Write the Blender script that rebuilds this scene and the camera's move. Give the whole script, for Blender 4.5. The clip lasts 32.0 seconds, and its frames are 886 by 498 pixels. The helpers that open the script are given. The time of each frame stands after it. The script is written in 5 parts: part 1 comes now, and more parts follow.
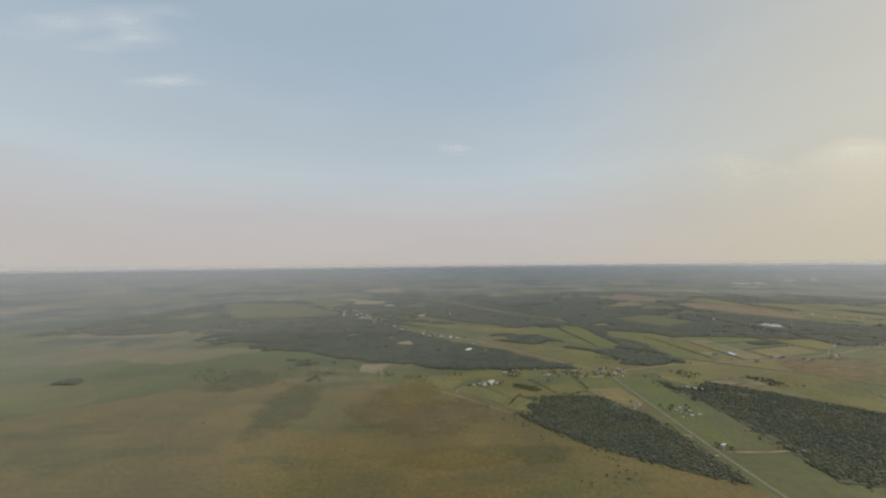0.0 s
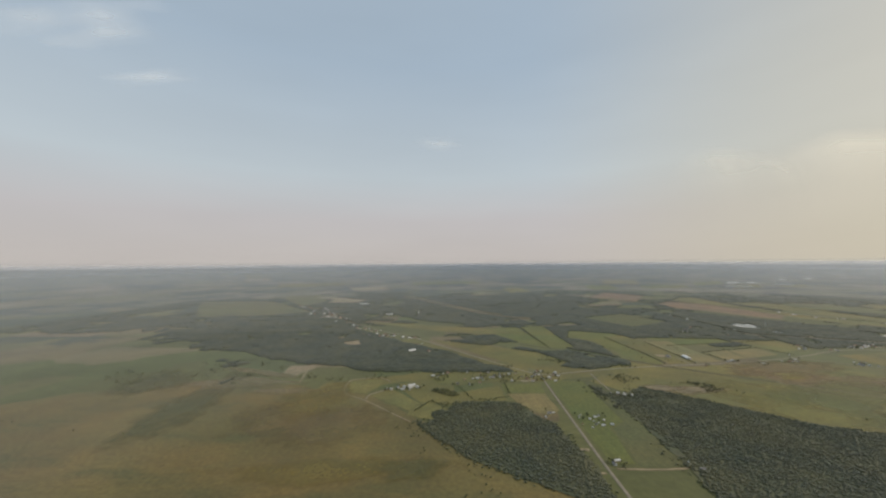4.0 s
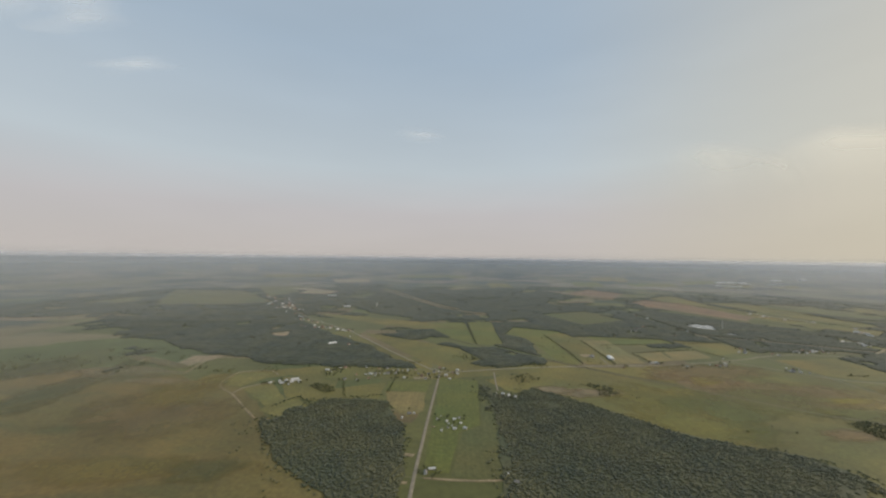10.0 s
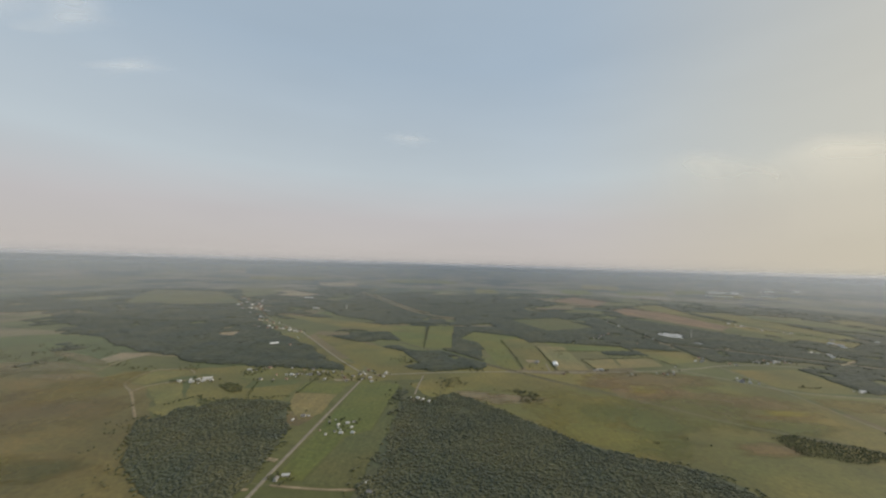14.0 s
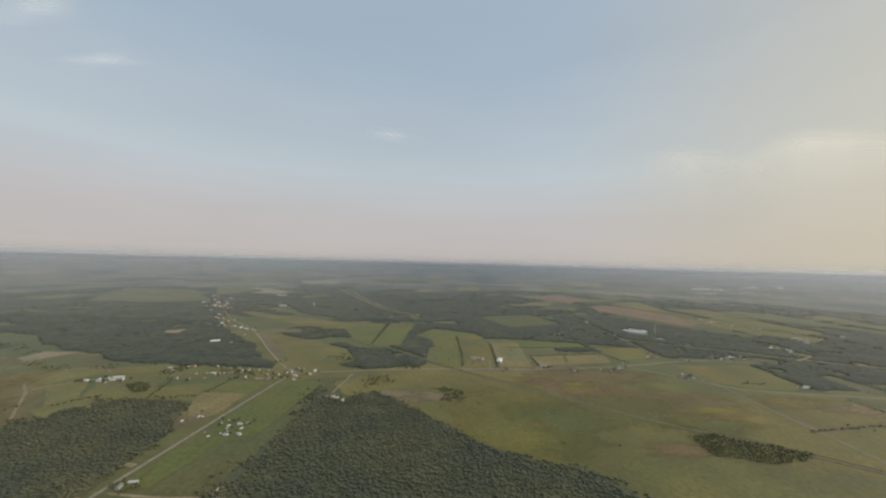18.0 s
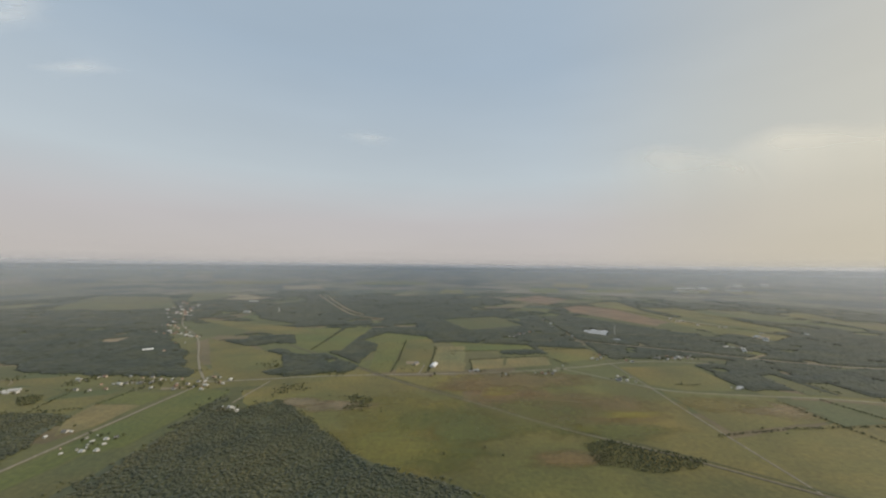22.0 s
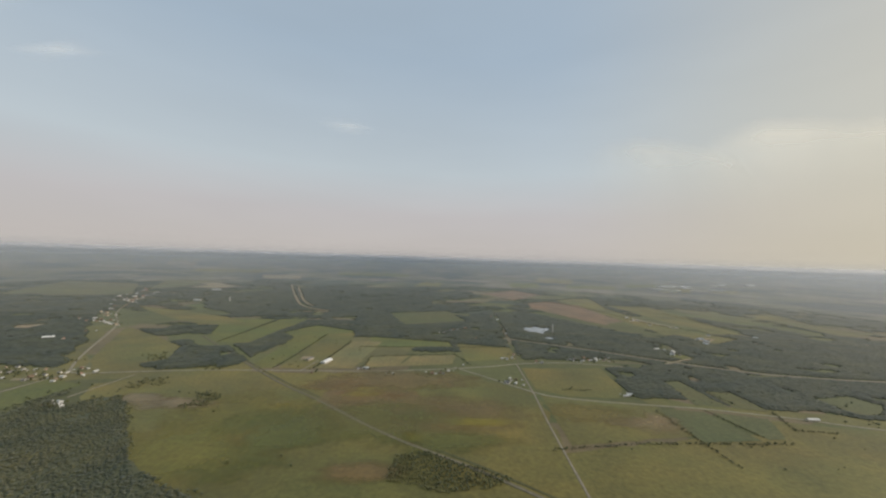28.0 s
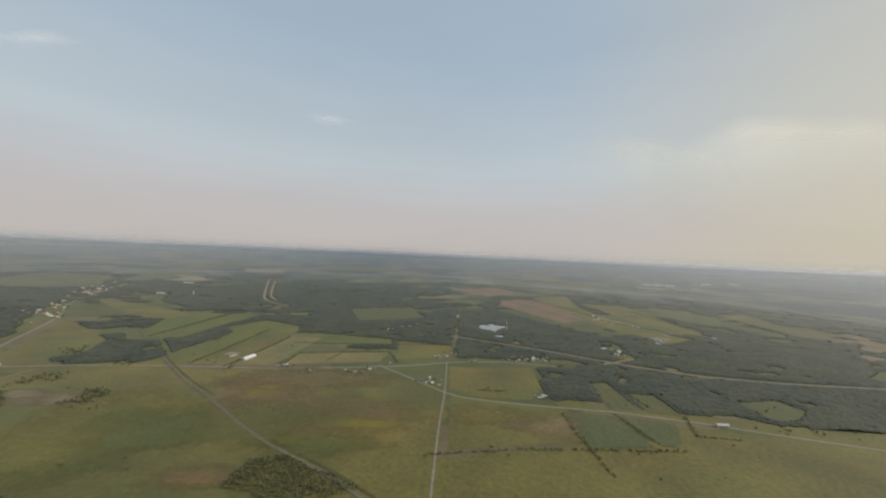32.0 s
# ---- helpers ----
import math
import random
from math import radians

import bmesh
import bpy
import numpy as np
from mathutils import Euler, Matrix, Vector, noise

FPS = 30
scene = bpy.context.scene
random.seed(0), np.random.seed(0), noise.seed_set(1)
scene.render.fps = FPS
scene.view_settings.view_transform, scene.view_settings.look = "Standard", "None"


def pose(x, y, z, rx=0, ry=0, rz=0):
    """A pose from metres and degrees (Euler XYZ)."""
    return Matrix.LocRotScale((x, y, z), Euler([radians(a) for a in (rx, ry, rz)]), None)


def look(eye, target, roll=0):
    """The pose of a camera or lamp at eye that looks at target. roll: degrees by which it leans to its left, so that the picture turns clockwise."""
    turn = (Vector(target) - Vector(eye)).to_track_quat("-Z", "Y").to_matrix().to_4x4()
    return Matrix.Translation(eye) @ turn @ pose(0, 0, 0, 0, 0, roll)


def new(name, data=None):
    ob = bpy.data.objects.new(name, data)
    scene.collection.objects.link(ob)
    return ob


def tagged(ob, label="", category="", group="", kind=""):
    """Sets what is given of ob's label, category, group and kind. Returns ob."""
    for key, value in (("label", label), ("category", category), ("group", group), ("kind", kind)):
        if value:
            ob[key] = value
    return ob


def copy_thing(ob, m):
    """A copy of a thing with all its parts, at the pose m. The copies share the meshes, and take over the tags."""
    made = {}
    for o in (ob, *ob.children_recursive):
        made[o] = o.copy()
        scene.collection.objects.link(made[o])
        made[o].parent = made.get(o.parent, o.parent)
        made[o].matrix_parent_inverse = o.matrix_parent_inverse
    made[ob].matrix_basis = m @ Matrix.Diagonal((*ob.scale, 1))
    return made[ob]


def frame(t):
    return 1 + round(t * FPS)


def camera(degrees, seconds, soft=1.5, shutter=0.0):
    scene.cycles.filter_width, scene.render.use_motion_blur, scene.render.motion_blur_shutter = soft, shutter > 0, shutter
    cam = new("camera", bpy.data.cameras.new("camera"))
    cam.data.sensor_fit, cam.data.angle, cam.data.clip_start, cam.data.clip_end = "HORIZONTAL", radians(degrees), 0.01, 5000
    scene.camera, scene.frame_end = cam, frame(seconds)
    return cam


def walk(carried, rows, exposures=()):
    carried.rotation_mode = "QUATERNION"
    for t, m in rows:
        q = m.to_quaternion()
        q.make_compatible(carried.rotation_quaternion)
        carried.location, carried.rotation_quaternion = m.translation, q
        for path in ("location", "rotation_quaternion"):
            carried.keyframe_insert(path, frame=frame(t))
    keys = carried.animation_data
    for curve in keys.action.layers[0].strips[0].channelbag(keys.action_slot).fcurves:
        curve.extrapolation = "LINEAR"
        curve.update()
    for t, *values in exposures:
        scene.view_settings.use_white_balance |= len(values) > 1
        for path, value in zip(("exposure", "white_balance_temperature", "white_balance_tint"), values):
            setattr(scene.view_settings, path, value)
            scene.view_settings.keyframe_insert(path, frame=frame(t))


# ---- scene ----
cam = camera(104.0, 32.0, soft=2.3)
# seconds, x, y, z, yaw, pitch, roll
ROWS = [
    (0, 0.00, 0.00, 207.71, -0.725, 2.741, 0.540),
    (0.5, 18.45, 4.76, 207.15, -0.762, 2.799, 0.193),
    (1, 36.85, 9.48, 206.58, -0.623, 2.999, 0.237),
    (1.5, 55.24, 14.12, 206.00, -0.349, 3.048, 0.505),
    (2, 73.66, 18.54, 205.41, -0.109, 2.925, 0.167),
    (2.5, 91.87, 22.95, 204.84, -0.068, 3.355, -0.075),
    (3, 109.78, 27.51, 204.30, 0.072, 3.196, -0.021),
    (3.5, 127.25, 32.01, 203.81, 0.134, 2.954, 0.121),
    (4, 144.35, 36.25, 203.37, -0.051, 2.488, 0.422),
    (4.5, 161.37, 40.24, 203.00, 0.158, 2.419, 0.952),
    (6.5, 226.54, 52.91, 201.98, 0.267, 2.748, 0.655),
    (7, 242.15, 55.63, 201.64, 0.475, 2.626, 0.504),
    (7.5, 257.52, 58.16, 201.23, 0.657, 2.454, 0.342),
    (8, 272.80, 60.37, 200.75, 0.647, 2.273, -0.095),
    (8.5, 288.50, 62.53, 200.15, 0.892, 1.880, -0.427),
    (9, 304.53, 64.92, 199.41, 1.112, 1.951, -0.529),
    (9.5, 320.64, 67.94, 198.55, 1.167, 1.759, -0.711),
    (10, 336.80, 71.27, 197.50, 1.267, 1.544, -0.766),
    (10.5, 352.81, 74.46, 196.23, 1.302, 1.449, -1.189),
    (11, 368.47, 77.29, 194.75, 1.288, 1.471, -1.172),
    (11.5, 384.08, 80.28, 193.09, 1.258, 1.356, -1.465),
    (12, 399.65, 83.37, 191.31, 1.226, 1.933, -1.473),
    (12.5, 415.15, 86.73, 189.47, 1.307, 2.577, -1.552),
    (13, 430.54, 90.51, 187.68, 1.382, 2.788, -1.627),
    (13.5, 445.72, 94.78, 186.00, 1.559, 2.752, -1.682),
    (14, 460.51, 98.88, 184.48, 1.816, 2.699, -1.755),
    (14.5, 474.71, 102.79, 183.13, 1.885, 2.415, -1.859),
    (16.5, 524.88, 115.53, 179.60, 1.403, 2.908, -1.657),
    (17, 538.19, 119.11, 179.09, 1.338, 2.549, -1.821),
    (17.5, 551.97, 122.82, 178.67, 1.418, 2.133, -1.830),
    (18, 566.25, 126.80, 178.30, 1.346, 2.468, -1.565),
    (18.5, 580.91, 130.75, 177.95, 1.186, 2.617, -1.537),
    (19, 595.99, 134.58, 177.62, 1.061, 2.653, -1.559),
    (19.5, 611.40, 137.61, 177.34, 1.157, 2.638, -1.661),
    (20, 626.91, 139.74, 177.10, 1.131, 2.662, -1.639),
    (20.5, 642.34, 141.25, 176.94, 1.198, 3.071, -1.243),
    (21, 657.85, 142.83, 176.88, 1.198, 3.291, -0.958),
    (21.5, 673.49, 145.72, 176.96, 1.360, 3.191, -0.684),
    (22, 689.27, 149.99, 177.18, 1.236, 3.017, -0.616),
    (22.5, 705.33, 155.08, 177.50, 0.985, 2.891, -0.712),
    (23, 721.66, 160.04, 177.89, 0.914, 2.759, -0.753),
    (23.5, 737.97, 164.68, 178.33, 1.044, 2.297, -0.779),
    (24, 754.08, 168.24, 178.76, 0.784, 2.331, -2.019),
    (24.5, 769.86, 171.02, 179.18, 0.866, 2.048, -1.924),
    (25, 785.33, 173.43, 179.59, 1.208, 2.215, -1.527),
    (25.5, 800.61, 175.43, 180.00, 1.485, 2.228, -1.663),
    (27.5, 860.52, 185.00, 181.73, 1.950, 1.842, -1.860),
    (28, 875.59, 188.68, 182.15, 1.999, 1.755, -1.882),
    (28.5, 890.59, 192.85, 182.59, 2.036, 1.729, -1.847),
    (29, 905.64, 196.86, 183.01, 1.883, 1.704, -1.898),
    (29.5, 920.86, 200.49, 183.40, 1.688, 1.725, -1.827),
    (30, 936.03, 203.82, 183.80, 1.737, 1.500, -1.981),
    (30.5, 951.25, 206.94, 184.18, 1.826, 1.228, -2.194),
    (31, 966.70, 209.50, 184.53, 1.853, 1.123, -2.397),
    (31.5, 982.21, 211.31, 184.82, 1.920, 1.079, -2.497),
    (32, 997.72, 212.47, 185.06, 2.058, 1.121, -2.568),
]
walk(cam, [(t, pose(x, y, z, 90 + pitch, roll, yaw)) for t, x, y, z, yaw, pitch, roll in ROWS])

# ---- light: low warm sun ahead of the flight, hazy evening sky ----
SUN_AZ, SUN_EL = 84.0, 27.0   # degrees clockwise from +y, degrees up


def link(nt, a, b):
    nt.links.new(a, b)


world = bpy.data.worlds.new("evening_sky")
scene.world = world
world.use_nodes = True
wn = world.node_tree
wn.nodes.clear()
w_out = wn.nodes.new("ShaderNodeOutputWorld")
w_bg = wn.nodes.new("ShaderNodeBackground")
w_sky = wn.nodes.new("ShaderNodeTexSky")
w_sky.sky_type = "NISHITA"
w_sky.sun_disc = False
w_sky.sun_elevation, w_sky.sun_rotation = radians(SUN_EL), radians(SUN_AZ)
w_sky.air_density, w_sky.dust_density, w_sky.ozone_density = 1.0, 2.0, 1.5
w_co = wn.nodes.new("ShaderNodeTexCoord")
w_sep = wn.nodes.new("ShaderNodeSeparateXYZ")
link(wn, w_co.outputs["Generated"], w_sep.inputs[0])
# haze layer: thick at the horizon, thin above
w_ramp = wn.nodes.new("ShaderNodeValToRGB")
w_ramp.color_ramp.interpolation = "EASE"
w_ramp.color_ramp.elements[0].position, w_ramp.color_ramp.elements[0].color = 0.0, (0.98, 0.98, 0.98, 1)
w_ramp.color_ramp.elements[1].position, w_ramp.color_ramp.elements[1].color = 0.6, (0.80, 0.80, 0.80, 1)
e = w_ramp.color_ramp.elements.new(0.13)
e.color = (0.95, 0.95, 0.95, 1)
e = w_ramp.color_ramp.elements.new(0.30)
e.color = (0.88, 0.88, 0.88, 1)
link(wn, w_sep.outputs["Z"], w_ramp.inputs[0])
# the haze is pinkish grey, yellow towards the sun, bluer higher up
w_hz = wn.nodes.new("ShaderNodeValToRGB")
w_hz.color_ramp.elements[0].position, w_hz.color_ramp.elements[0].color = 0.0, (0.465, 0.43, 0.405, 1)
w_hz.color_ramp.elements[1].position, w_hz.color_ramp.elements[1].color = 0.5, (0.372, 0.455, 0.532, 1)
e = w_hz.color_ramp.elements.new(0.12)
e.color = (0.47, 0.448, 0.448, 1)
e = w_hz.color_ramp.elements.new(0.24)
e.color = (0.462, 0.513, 0.538, 1)
link(wn, w_sep.outputs["Z"], w_hz.inputs[0])
w_dot = wn.nodes.new("ShaderNodeVectorMath")
w_dot.operation = "DOT_PRODUCT"
w_dot.inputs[1].default_value = (math.sin(radians(SUN_AZ)), math.cos(radians(SUN_AZ)), 0.18)
link(wn, w_co.outputs["Generated"], w_dot.inputs[0])
w_warm = wn.nodes.new("ShaderNodeMapRange")
w_warm.interpolation_type = "SMOOTHSTEP"
w_warm.inputs["From Min"].default_value, w_warm.inputs["From Max"].default_value = 0.36, 1.04
w_warm.inputs["To Min"].default_value, w_warm.inputs["To Max"].default_value = 0.0, 0.85
link(wn, w_dot.outputs["Value"], w_warm.inputs["Value"])
w_tint = wn.nodes.new("ShaderNodeMix")
w_tint.data_type = "RGBA"
w_tint.inputs["B"].default_value = (0.515, 0.470, 0.350, 1)
link(wn, w_warm.outputs[0], w_tint.inputs["Factor"])
link(wn, w_hz.outputs[0], w_tint.inputs["A"])
w_gain = wn.nodes.new("ShaderNodeMix")
w_gain.data_type, w_gain.blend_type = "RGBA", "MULTIPLY"
w_gain.inputs["Factor"].default_value = 1.0
w_gain.inputs["B"].default_value = (0.10, 0.10, 0.10, 1)
link(wn, w_sky.outputs[0], w_gain.inputs["A"])
w_mix = wn.nodes.new("ShaderNodeMix")
w_mix.data_type = "RGBA"
link(wn, w_ramp.outputs[0], w_mix.inputs["Factor"])
link(wn, w_gain.outputs["Result"], w_mix.inputs["A"])
link(wn, w_tint.outputs["Result"], w_mix.inputs["B"])
# thin uneven veils in the haze
w_map = wn.nodes.new("ShaderNodeMapping")
w_map.inputs["Scale"].default_value = (2.0, 2.0, 9.0)
link(wn, w_co.outputs["Generated"], w_map.inputs[0])
w_noise = wn.nodes.new("ShaderNodeTexNoise")
w_noise.inputs["Scale"].default_value, w_noise.inputs["Detail"].default_value = 1.2, 2.0
link(wn, w_map.outputs[0], w_noise.inputs[0])
w_nr = wn.nodes.new("ShaderNodeMapRange")
w_nr.inputs["From Min"].default_value, w_nr.inputs["From Max"].default_value = 0.3, 0.7
w_nr.inputs["To Min"].default_value, w_nr.inputs["To Max"].default_value = 0.98, 1.02
link(wn, w_noise.outputs[0], w_nr.inputs["Value"])
w_veil = wn.nodes.new("ShaderNodeVectorMath")
w_veil.operation = "SCALE"
link(wn, w_mix.outputs["Result"], w_veil.inputs[0])
link(wn, w_nr.outputs[0], w_veil.inputs["Scale"])
link(wn, w_veil.outputs[0], w_bg.inputs["Color"])
w_bg.inputs["Strength"].default_value = 1.13
link(wn, w_bg.outputs[0], w_out.inputs[0])

sun = new("sun", bpy.data.lights.new("sun", "SUN"))
sun.data.energy, sun.data.angle, sun.data.color = 2.35, radians(3.0), (1.0, 0.87, 0.70)
sun_from = Vector((math.sin(radians(SUN_AZ)) * math.cos(radians(SUN_EL)), math.cos(radians(SUN_AZ)) * math.cos(radians(SUN_EL)), math.sin(radians(SUN_EL))))
sun.matrix_world = look(sun_from * 100 + Vector((0, 0, 300)), Vector((0, 0, 300)))

CX, CY, FLAT, RIM, LEVEL = 510.0, 100.0, 2600.0, 4330.0, 188.0   # the land: centre, flat part, edge, eye level

# ---- materials ----


def shader(name, rough=0.85, spec=0.3, haze_sheen=0.0):
    """The last value: flat-angle sheen of blades and leaves, bluish to imitate haze."""
    m = bpy.data.materials.new(name)
    m.use_nodes = True
    b = m.node_tree.nodes["Principled BSDF"]
    b.inputs["Roughness"].default_value = rough
    b.inputs["Specular IOR Level"].default_value = spec
    b.inputs["Sheen Weight"].default_value, b.inputs["Sheen Roughness"].default_value = haze_sheen, 0.45
    b.inputs["Sheen Tint"].default_value = (0.86, 0.92, 1.0, 1)
    return m, m.node_tree, b


def noise_node(nt, co, scale, detail=4.0, rough=0.55):
    n = nt.nodes.new("ShaderNodeTexNoise")
    n.inputs["Scale"].default_value, n.inputs["Detail"].default_value, n.inputs["Roughness"].default_value = scale, detail, rough
    link(nt, co, n.inputs["Vector"])
    return n.outputs[0]


def ramp_node(nt, fac, *stops):
    r = nt.nodes.new("ShaderNodeValToRGB")
    r.color_ramp.elements[0].position, r.color_ramp.elements[0].color = stops[0][0], (*stops[0][1], 1)
    r.color_ramp.elements[1].position, r.color_ramp.elements[1].color = stops[-1][0], (*stops[-1][1], 1)
    for p, c in stops[1:-1]:
        r.color_ramp.elements.new(p).color = (*c, 1)
    link(nt, fac, r.inputs[0])
    return r.outputs[0]


def mix_node(nt, fac, a, b, blend="MIX"):
    m = nt.nodes.new("ShaderNodeMix")
    m.data_type, m.blend_type = "RGBA", blend
    for value, socket in ((fac, "Factor"), (a, "A"), (b, "B")):
        if isinstance(value, bpy.types.NodeSocket):
            link(nt, value, m.inputs[socket])
        elif isinstance(value, tuple):
            m.inputs[socket].default_value = (*value, 1)
        else:
            m.inputs[socket].default_value = value
    return m.outputs["Result"]


def scaled(nt, co, sx, sy, angle=0.0):
    n = nt.nodes.new("ShaderNodeMapping")
    n.inputs["Scale"].default_value = (sx, sy, 0)
    n.inputs["Rotation"].default_value = (0, 0, radians(angle))
    link(nt, co, n.inputs[0])
    return n.outputs[0]


def bumped(nt, bsdf, height, strength, distance):
    n = nt.nodes.new("ShaderNodeBump")
    n.inputs["Strength"].default_value, n.inputs["Distance"].default_value = strength, distance
    link(nt, height, n.inputs["Height"])
    link(nt, n.outputs[0], bsdf.inputs["Normal"])


def crop(name, dark, light, patch, rows=0.0, angle=0.0, accent=None, soft=False):
    """A field or meadow: broad patches, tufts, and faint rows from the machines."""
    m, nt, b = shader(name, 0.7, 0.3, 0.065)
    co = nt.nodes.new("ShaderNodeNewGeometry").outputs["Position"]
    broad = noise_node(nt, co, 1 / patch, 5.0, 0.6)
    fine = noise_node(nt, co, 0.22, 5.0, 0.65)
    col = ramp_node(nt, broad, (0.34, dark), (0.66, light))
    drift = noise_node(nt, scaled(nt, co, 1 / 190, 1 / 120, angle + 30), 1.0, 4.0, 0.6)
    col = mix_node(nt, 1.0, col, ramp_node(nt, drift, (0.32, (0.88, 0.98, 0.92)), (0.68, (1.20, 1.03, 0.90))), "MULTIPLY")
    if accent:
        streak = noise_node(nt, scaled(nt, co, 0.006, 0.020, angle), 1.0, 5.0, 0.6)
        col = mix_node(nt, ramp_node(nt, streak, (0.52, (0, 0, 0)), (0.68, (1, 1, 1))), col, accent)
    col = mix_node(nt, 1.0, col, ramp_node(nt, fine, (0.25, (0.62, 0.62, 0.62)), (0.75, (1.3, 1.3, 1.3))), "MULTIPLY")
    if rows:
        line = noise_node(nt, scaled(nt, co, 0.35, 0.006, angle), 1.0, 2.0)
        col = mix_node(nt, rows, col, ramp_node(nt, line, (0.3, (0.6, 0.6, 0.6)), (0.7, (1.25, 1.25, 1.25))), "MULTIPLY")
    link(nt, col, b.inputs["Base Color"])
    bumped(nt, b, fine, 0.5, 0.6)
    if soft:
        # a growth that thins out towards its rim, where the grass below shows through
        att = nt.nodes.new("ShaderNodeAttribute")
        att.attribute_name = "cover"
        tuft = noise_node(nt, co, 0.035, 5.0, 0.65)
        total = nt.nodes.new("ShaderNodeMath")
        total.operation = "MULTIPLY_ADD"
        total.inputs[1].default_value = 1.3
        link(nt, tuft, total.inputs[0])
        link(nt, att.outputs["Fac"], total.inputs[2])
        thin = nt.nodes.new("ShaderNodeMapRange")
        thin.interpolation_type = "SMOOTHSTEP"
        thin.inputs["From Min"].default_value, thin.inputs["From Max"].default_value = 0.78, 1.55
        thin.inputs["To Max"].default_value = soft
        link(nt, total.outputs[0], thin.inputs["Value"])
        link(nt, thin.outputs[0], b.inputs["Alpha"])
    return m


GREEN = crop("green_crop", (0.108, 0.118, 0.027), (0.144, 0.150, 0.035), 60, 0.3, 0)
OLIVE = crop("olive_meadow", (0.104, 0.100, 0.030), (0.182, 0.160, 0.042), 130, 0.08, 20)
TAN = crop("tan_stubble", (0.162, 0.144, 0.058), (0.222, 0.192, 0.078), 50, 0.4, 90)
BROWN = crop("brown_fallow", (0.122, 0.096, 0.044), (0.190, 0.142, 0.062), 90, 0.08, 10, (0.15, 0.14, 0.040))
PALE = crop("pale_soil", (0.18, 0.15, 0.09), (0.30, 0.25, 0.165), 15)
MARSH = crop("marsh_grass", (0.108, 0.091, 0.032), (0.176, 0.138, 0.044), 150, 0.0, 25, (0.092, 0.092, 0.030))
DAMP = crop("damp_marsh", (0.066, 0.070, 0.028), (0.094, 0.092, 0.034), 30)
CLAY = crop("ploughed_clay", (0.165, 0.110, 0.066), (0.235, 0.160, 0.095), 60, 0.4, 70)
FAR_GREEN = crop("distant_crop", (0.094, 0.096, 0.034), (0.135, 0.128, 0.044), 110, 0.3, 80)
GOLDEN = crop("golden_grass_field", (0.138, 0.130, 0.040), (0.190, 0.172, 0.052), 40, 0.15, 30)
FRESH = crop("fresh_green_crop", (0.094, 0.110, 0.026), (0.120, 0.136, 0.032), 60, 0.25, 0)
STRIP = crop("dull_green_crop", (0.092, 0.098, 0.034), (0.116, 0.118, 0.042), 60, 0.3, 10)
FLOOR = crop("woodland_floor", (0.066, 0.074, 0.040), (0.090, 0.094, 0.046), 25)
SOFT_BROWN = crop("brown_grass", (0.120, 0.096, 0.042), (0.174, 0.136, 0.057), 60, 0, 10, None, 0.85)
SOFT_RUSTY = crop("rusty_scrub_ground", (0.160, 0.120, 0.068), (0.240, 0.180, 0.105), 30, 0, 0, None, 0.95)
SOFT_OLIVE = crop("golden_grass", (0.130, 0.122, 0.030), (0.190, 0.168, 0.038), 60, 0, 10, None, 0.8)
SOFT_GOLD = crop("golden_marsh_grass", (0.150, 0.120, 0.034), (0.190, 0.150, 0.044), 50, 0, 10, None, 0.7)
SOFT_GREENISH = crop("green_grass", (0.090, 0.100, 0.026), (0.118, 0.124, 0.032), 50, 0, 10, None, 0.8)
SOFT_DARKM = crop("dark_marsh_grass", (0.072, 0.076, 0.028), (0.100, 0.098, 0.034), 40, 0, 10, None, 0.8)
SOFT_PALEM = crop("pale_dry_grass", (0.170, 0.142, 0.080), (0.250, 0.205, 0.120), 20, 0, 0, None, 0.6)
SOFT_YELLOW = crop("yellow_flowering_weeds", (0.185, 0.175, 0.022), (0.255, 0.225, 0.030), 20, 0, 0, None, 0.42)


def canopy(name, dark, mid, light, haze_sheen=0.14):
    m, nt, b = shader(name, 0.75, 0.2, haze_sheen)
    geo = nt.nodes.new("ShaderNodeNewGeometry")
    tree = ramp_node(nt, geo.outputs["Random Per Island"], (0.0, dark), (0.5, mid), (1.0, light))
    broad = noise_node(nt, geo.outputs["Position"], 0.014, 5.0, 0.6)
    stand = noise_node(nt, geo.outputs["Position"], 0.05, 4.0, 0.6)
    fine = noise_node(nt, geo.outputs["Position"], 1.3, 4.0, 0.7)
    col = mix_node(nt, 1.0, tree, ramp_node(nt, broad, (0.32, (0.72, 0.78, 0.85)), (0.68, (1.42, 1.2, 0.98))), "MULTIPLY")
    col = mix_node(nt, 1.0, col, ramp_node(nt, stand, (0.3, (0.72, 0.74, 0.76)), (0.7, (1.25, 1.22, 1.15))), "MULTIPLY")
    col = mix_node(nt, 1.0, col, ramp_node(nt, fine, (0.3, (0.75, 0.75, 0.75)), (0.7, (1.2, 1.2, 1.2))), "MULTIPLY")
    link(nt, col, b.inputs["Base Color"])
    bumped(nt, b, fine, 0.5, 0.4)
    return m


LEAVES = canopy("leaf_canopy", (0.064, 0.077, 0.044), (0.072, 0.083, 0.047), (0.083, 0.091, 0.051), 0.16)
CONIFER = canopy("forest_canopy", (0.045, 0.056, 0.034), (0.051, 0.061, 0.036), (0.058, 0.067, 0.039), 0.10)
BUSH = canopy("bush_leaves", (0.070, 0.083, 0.038), (0.079, 0.092, 0.042), (0.090, 0.102, 0.046), 0.18)


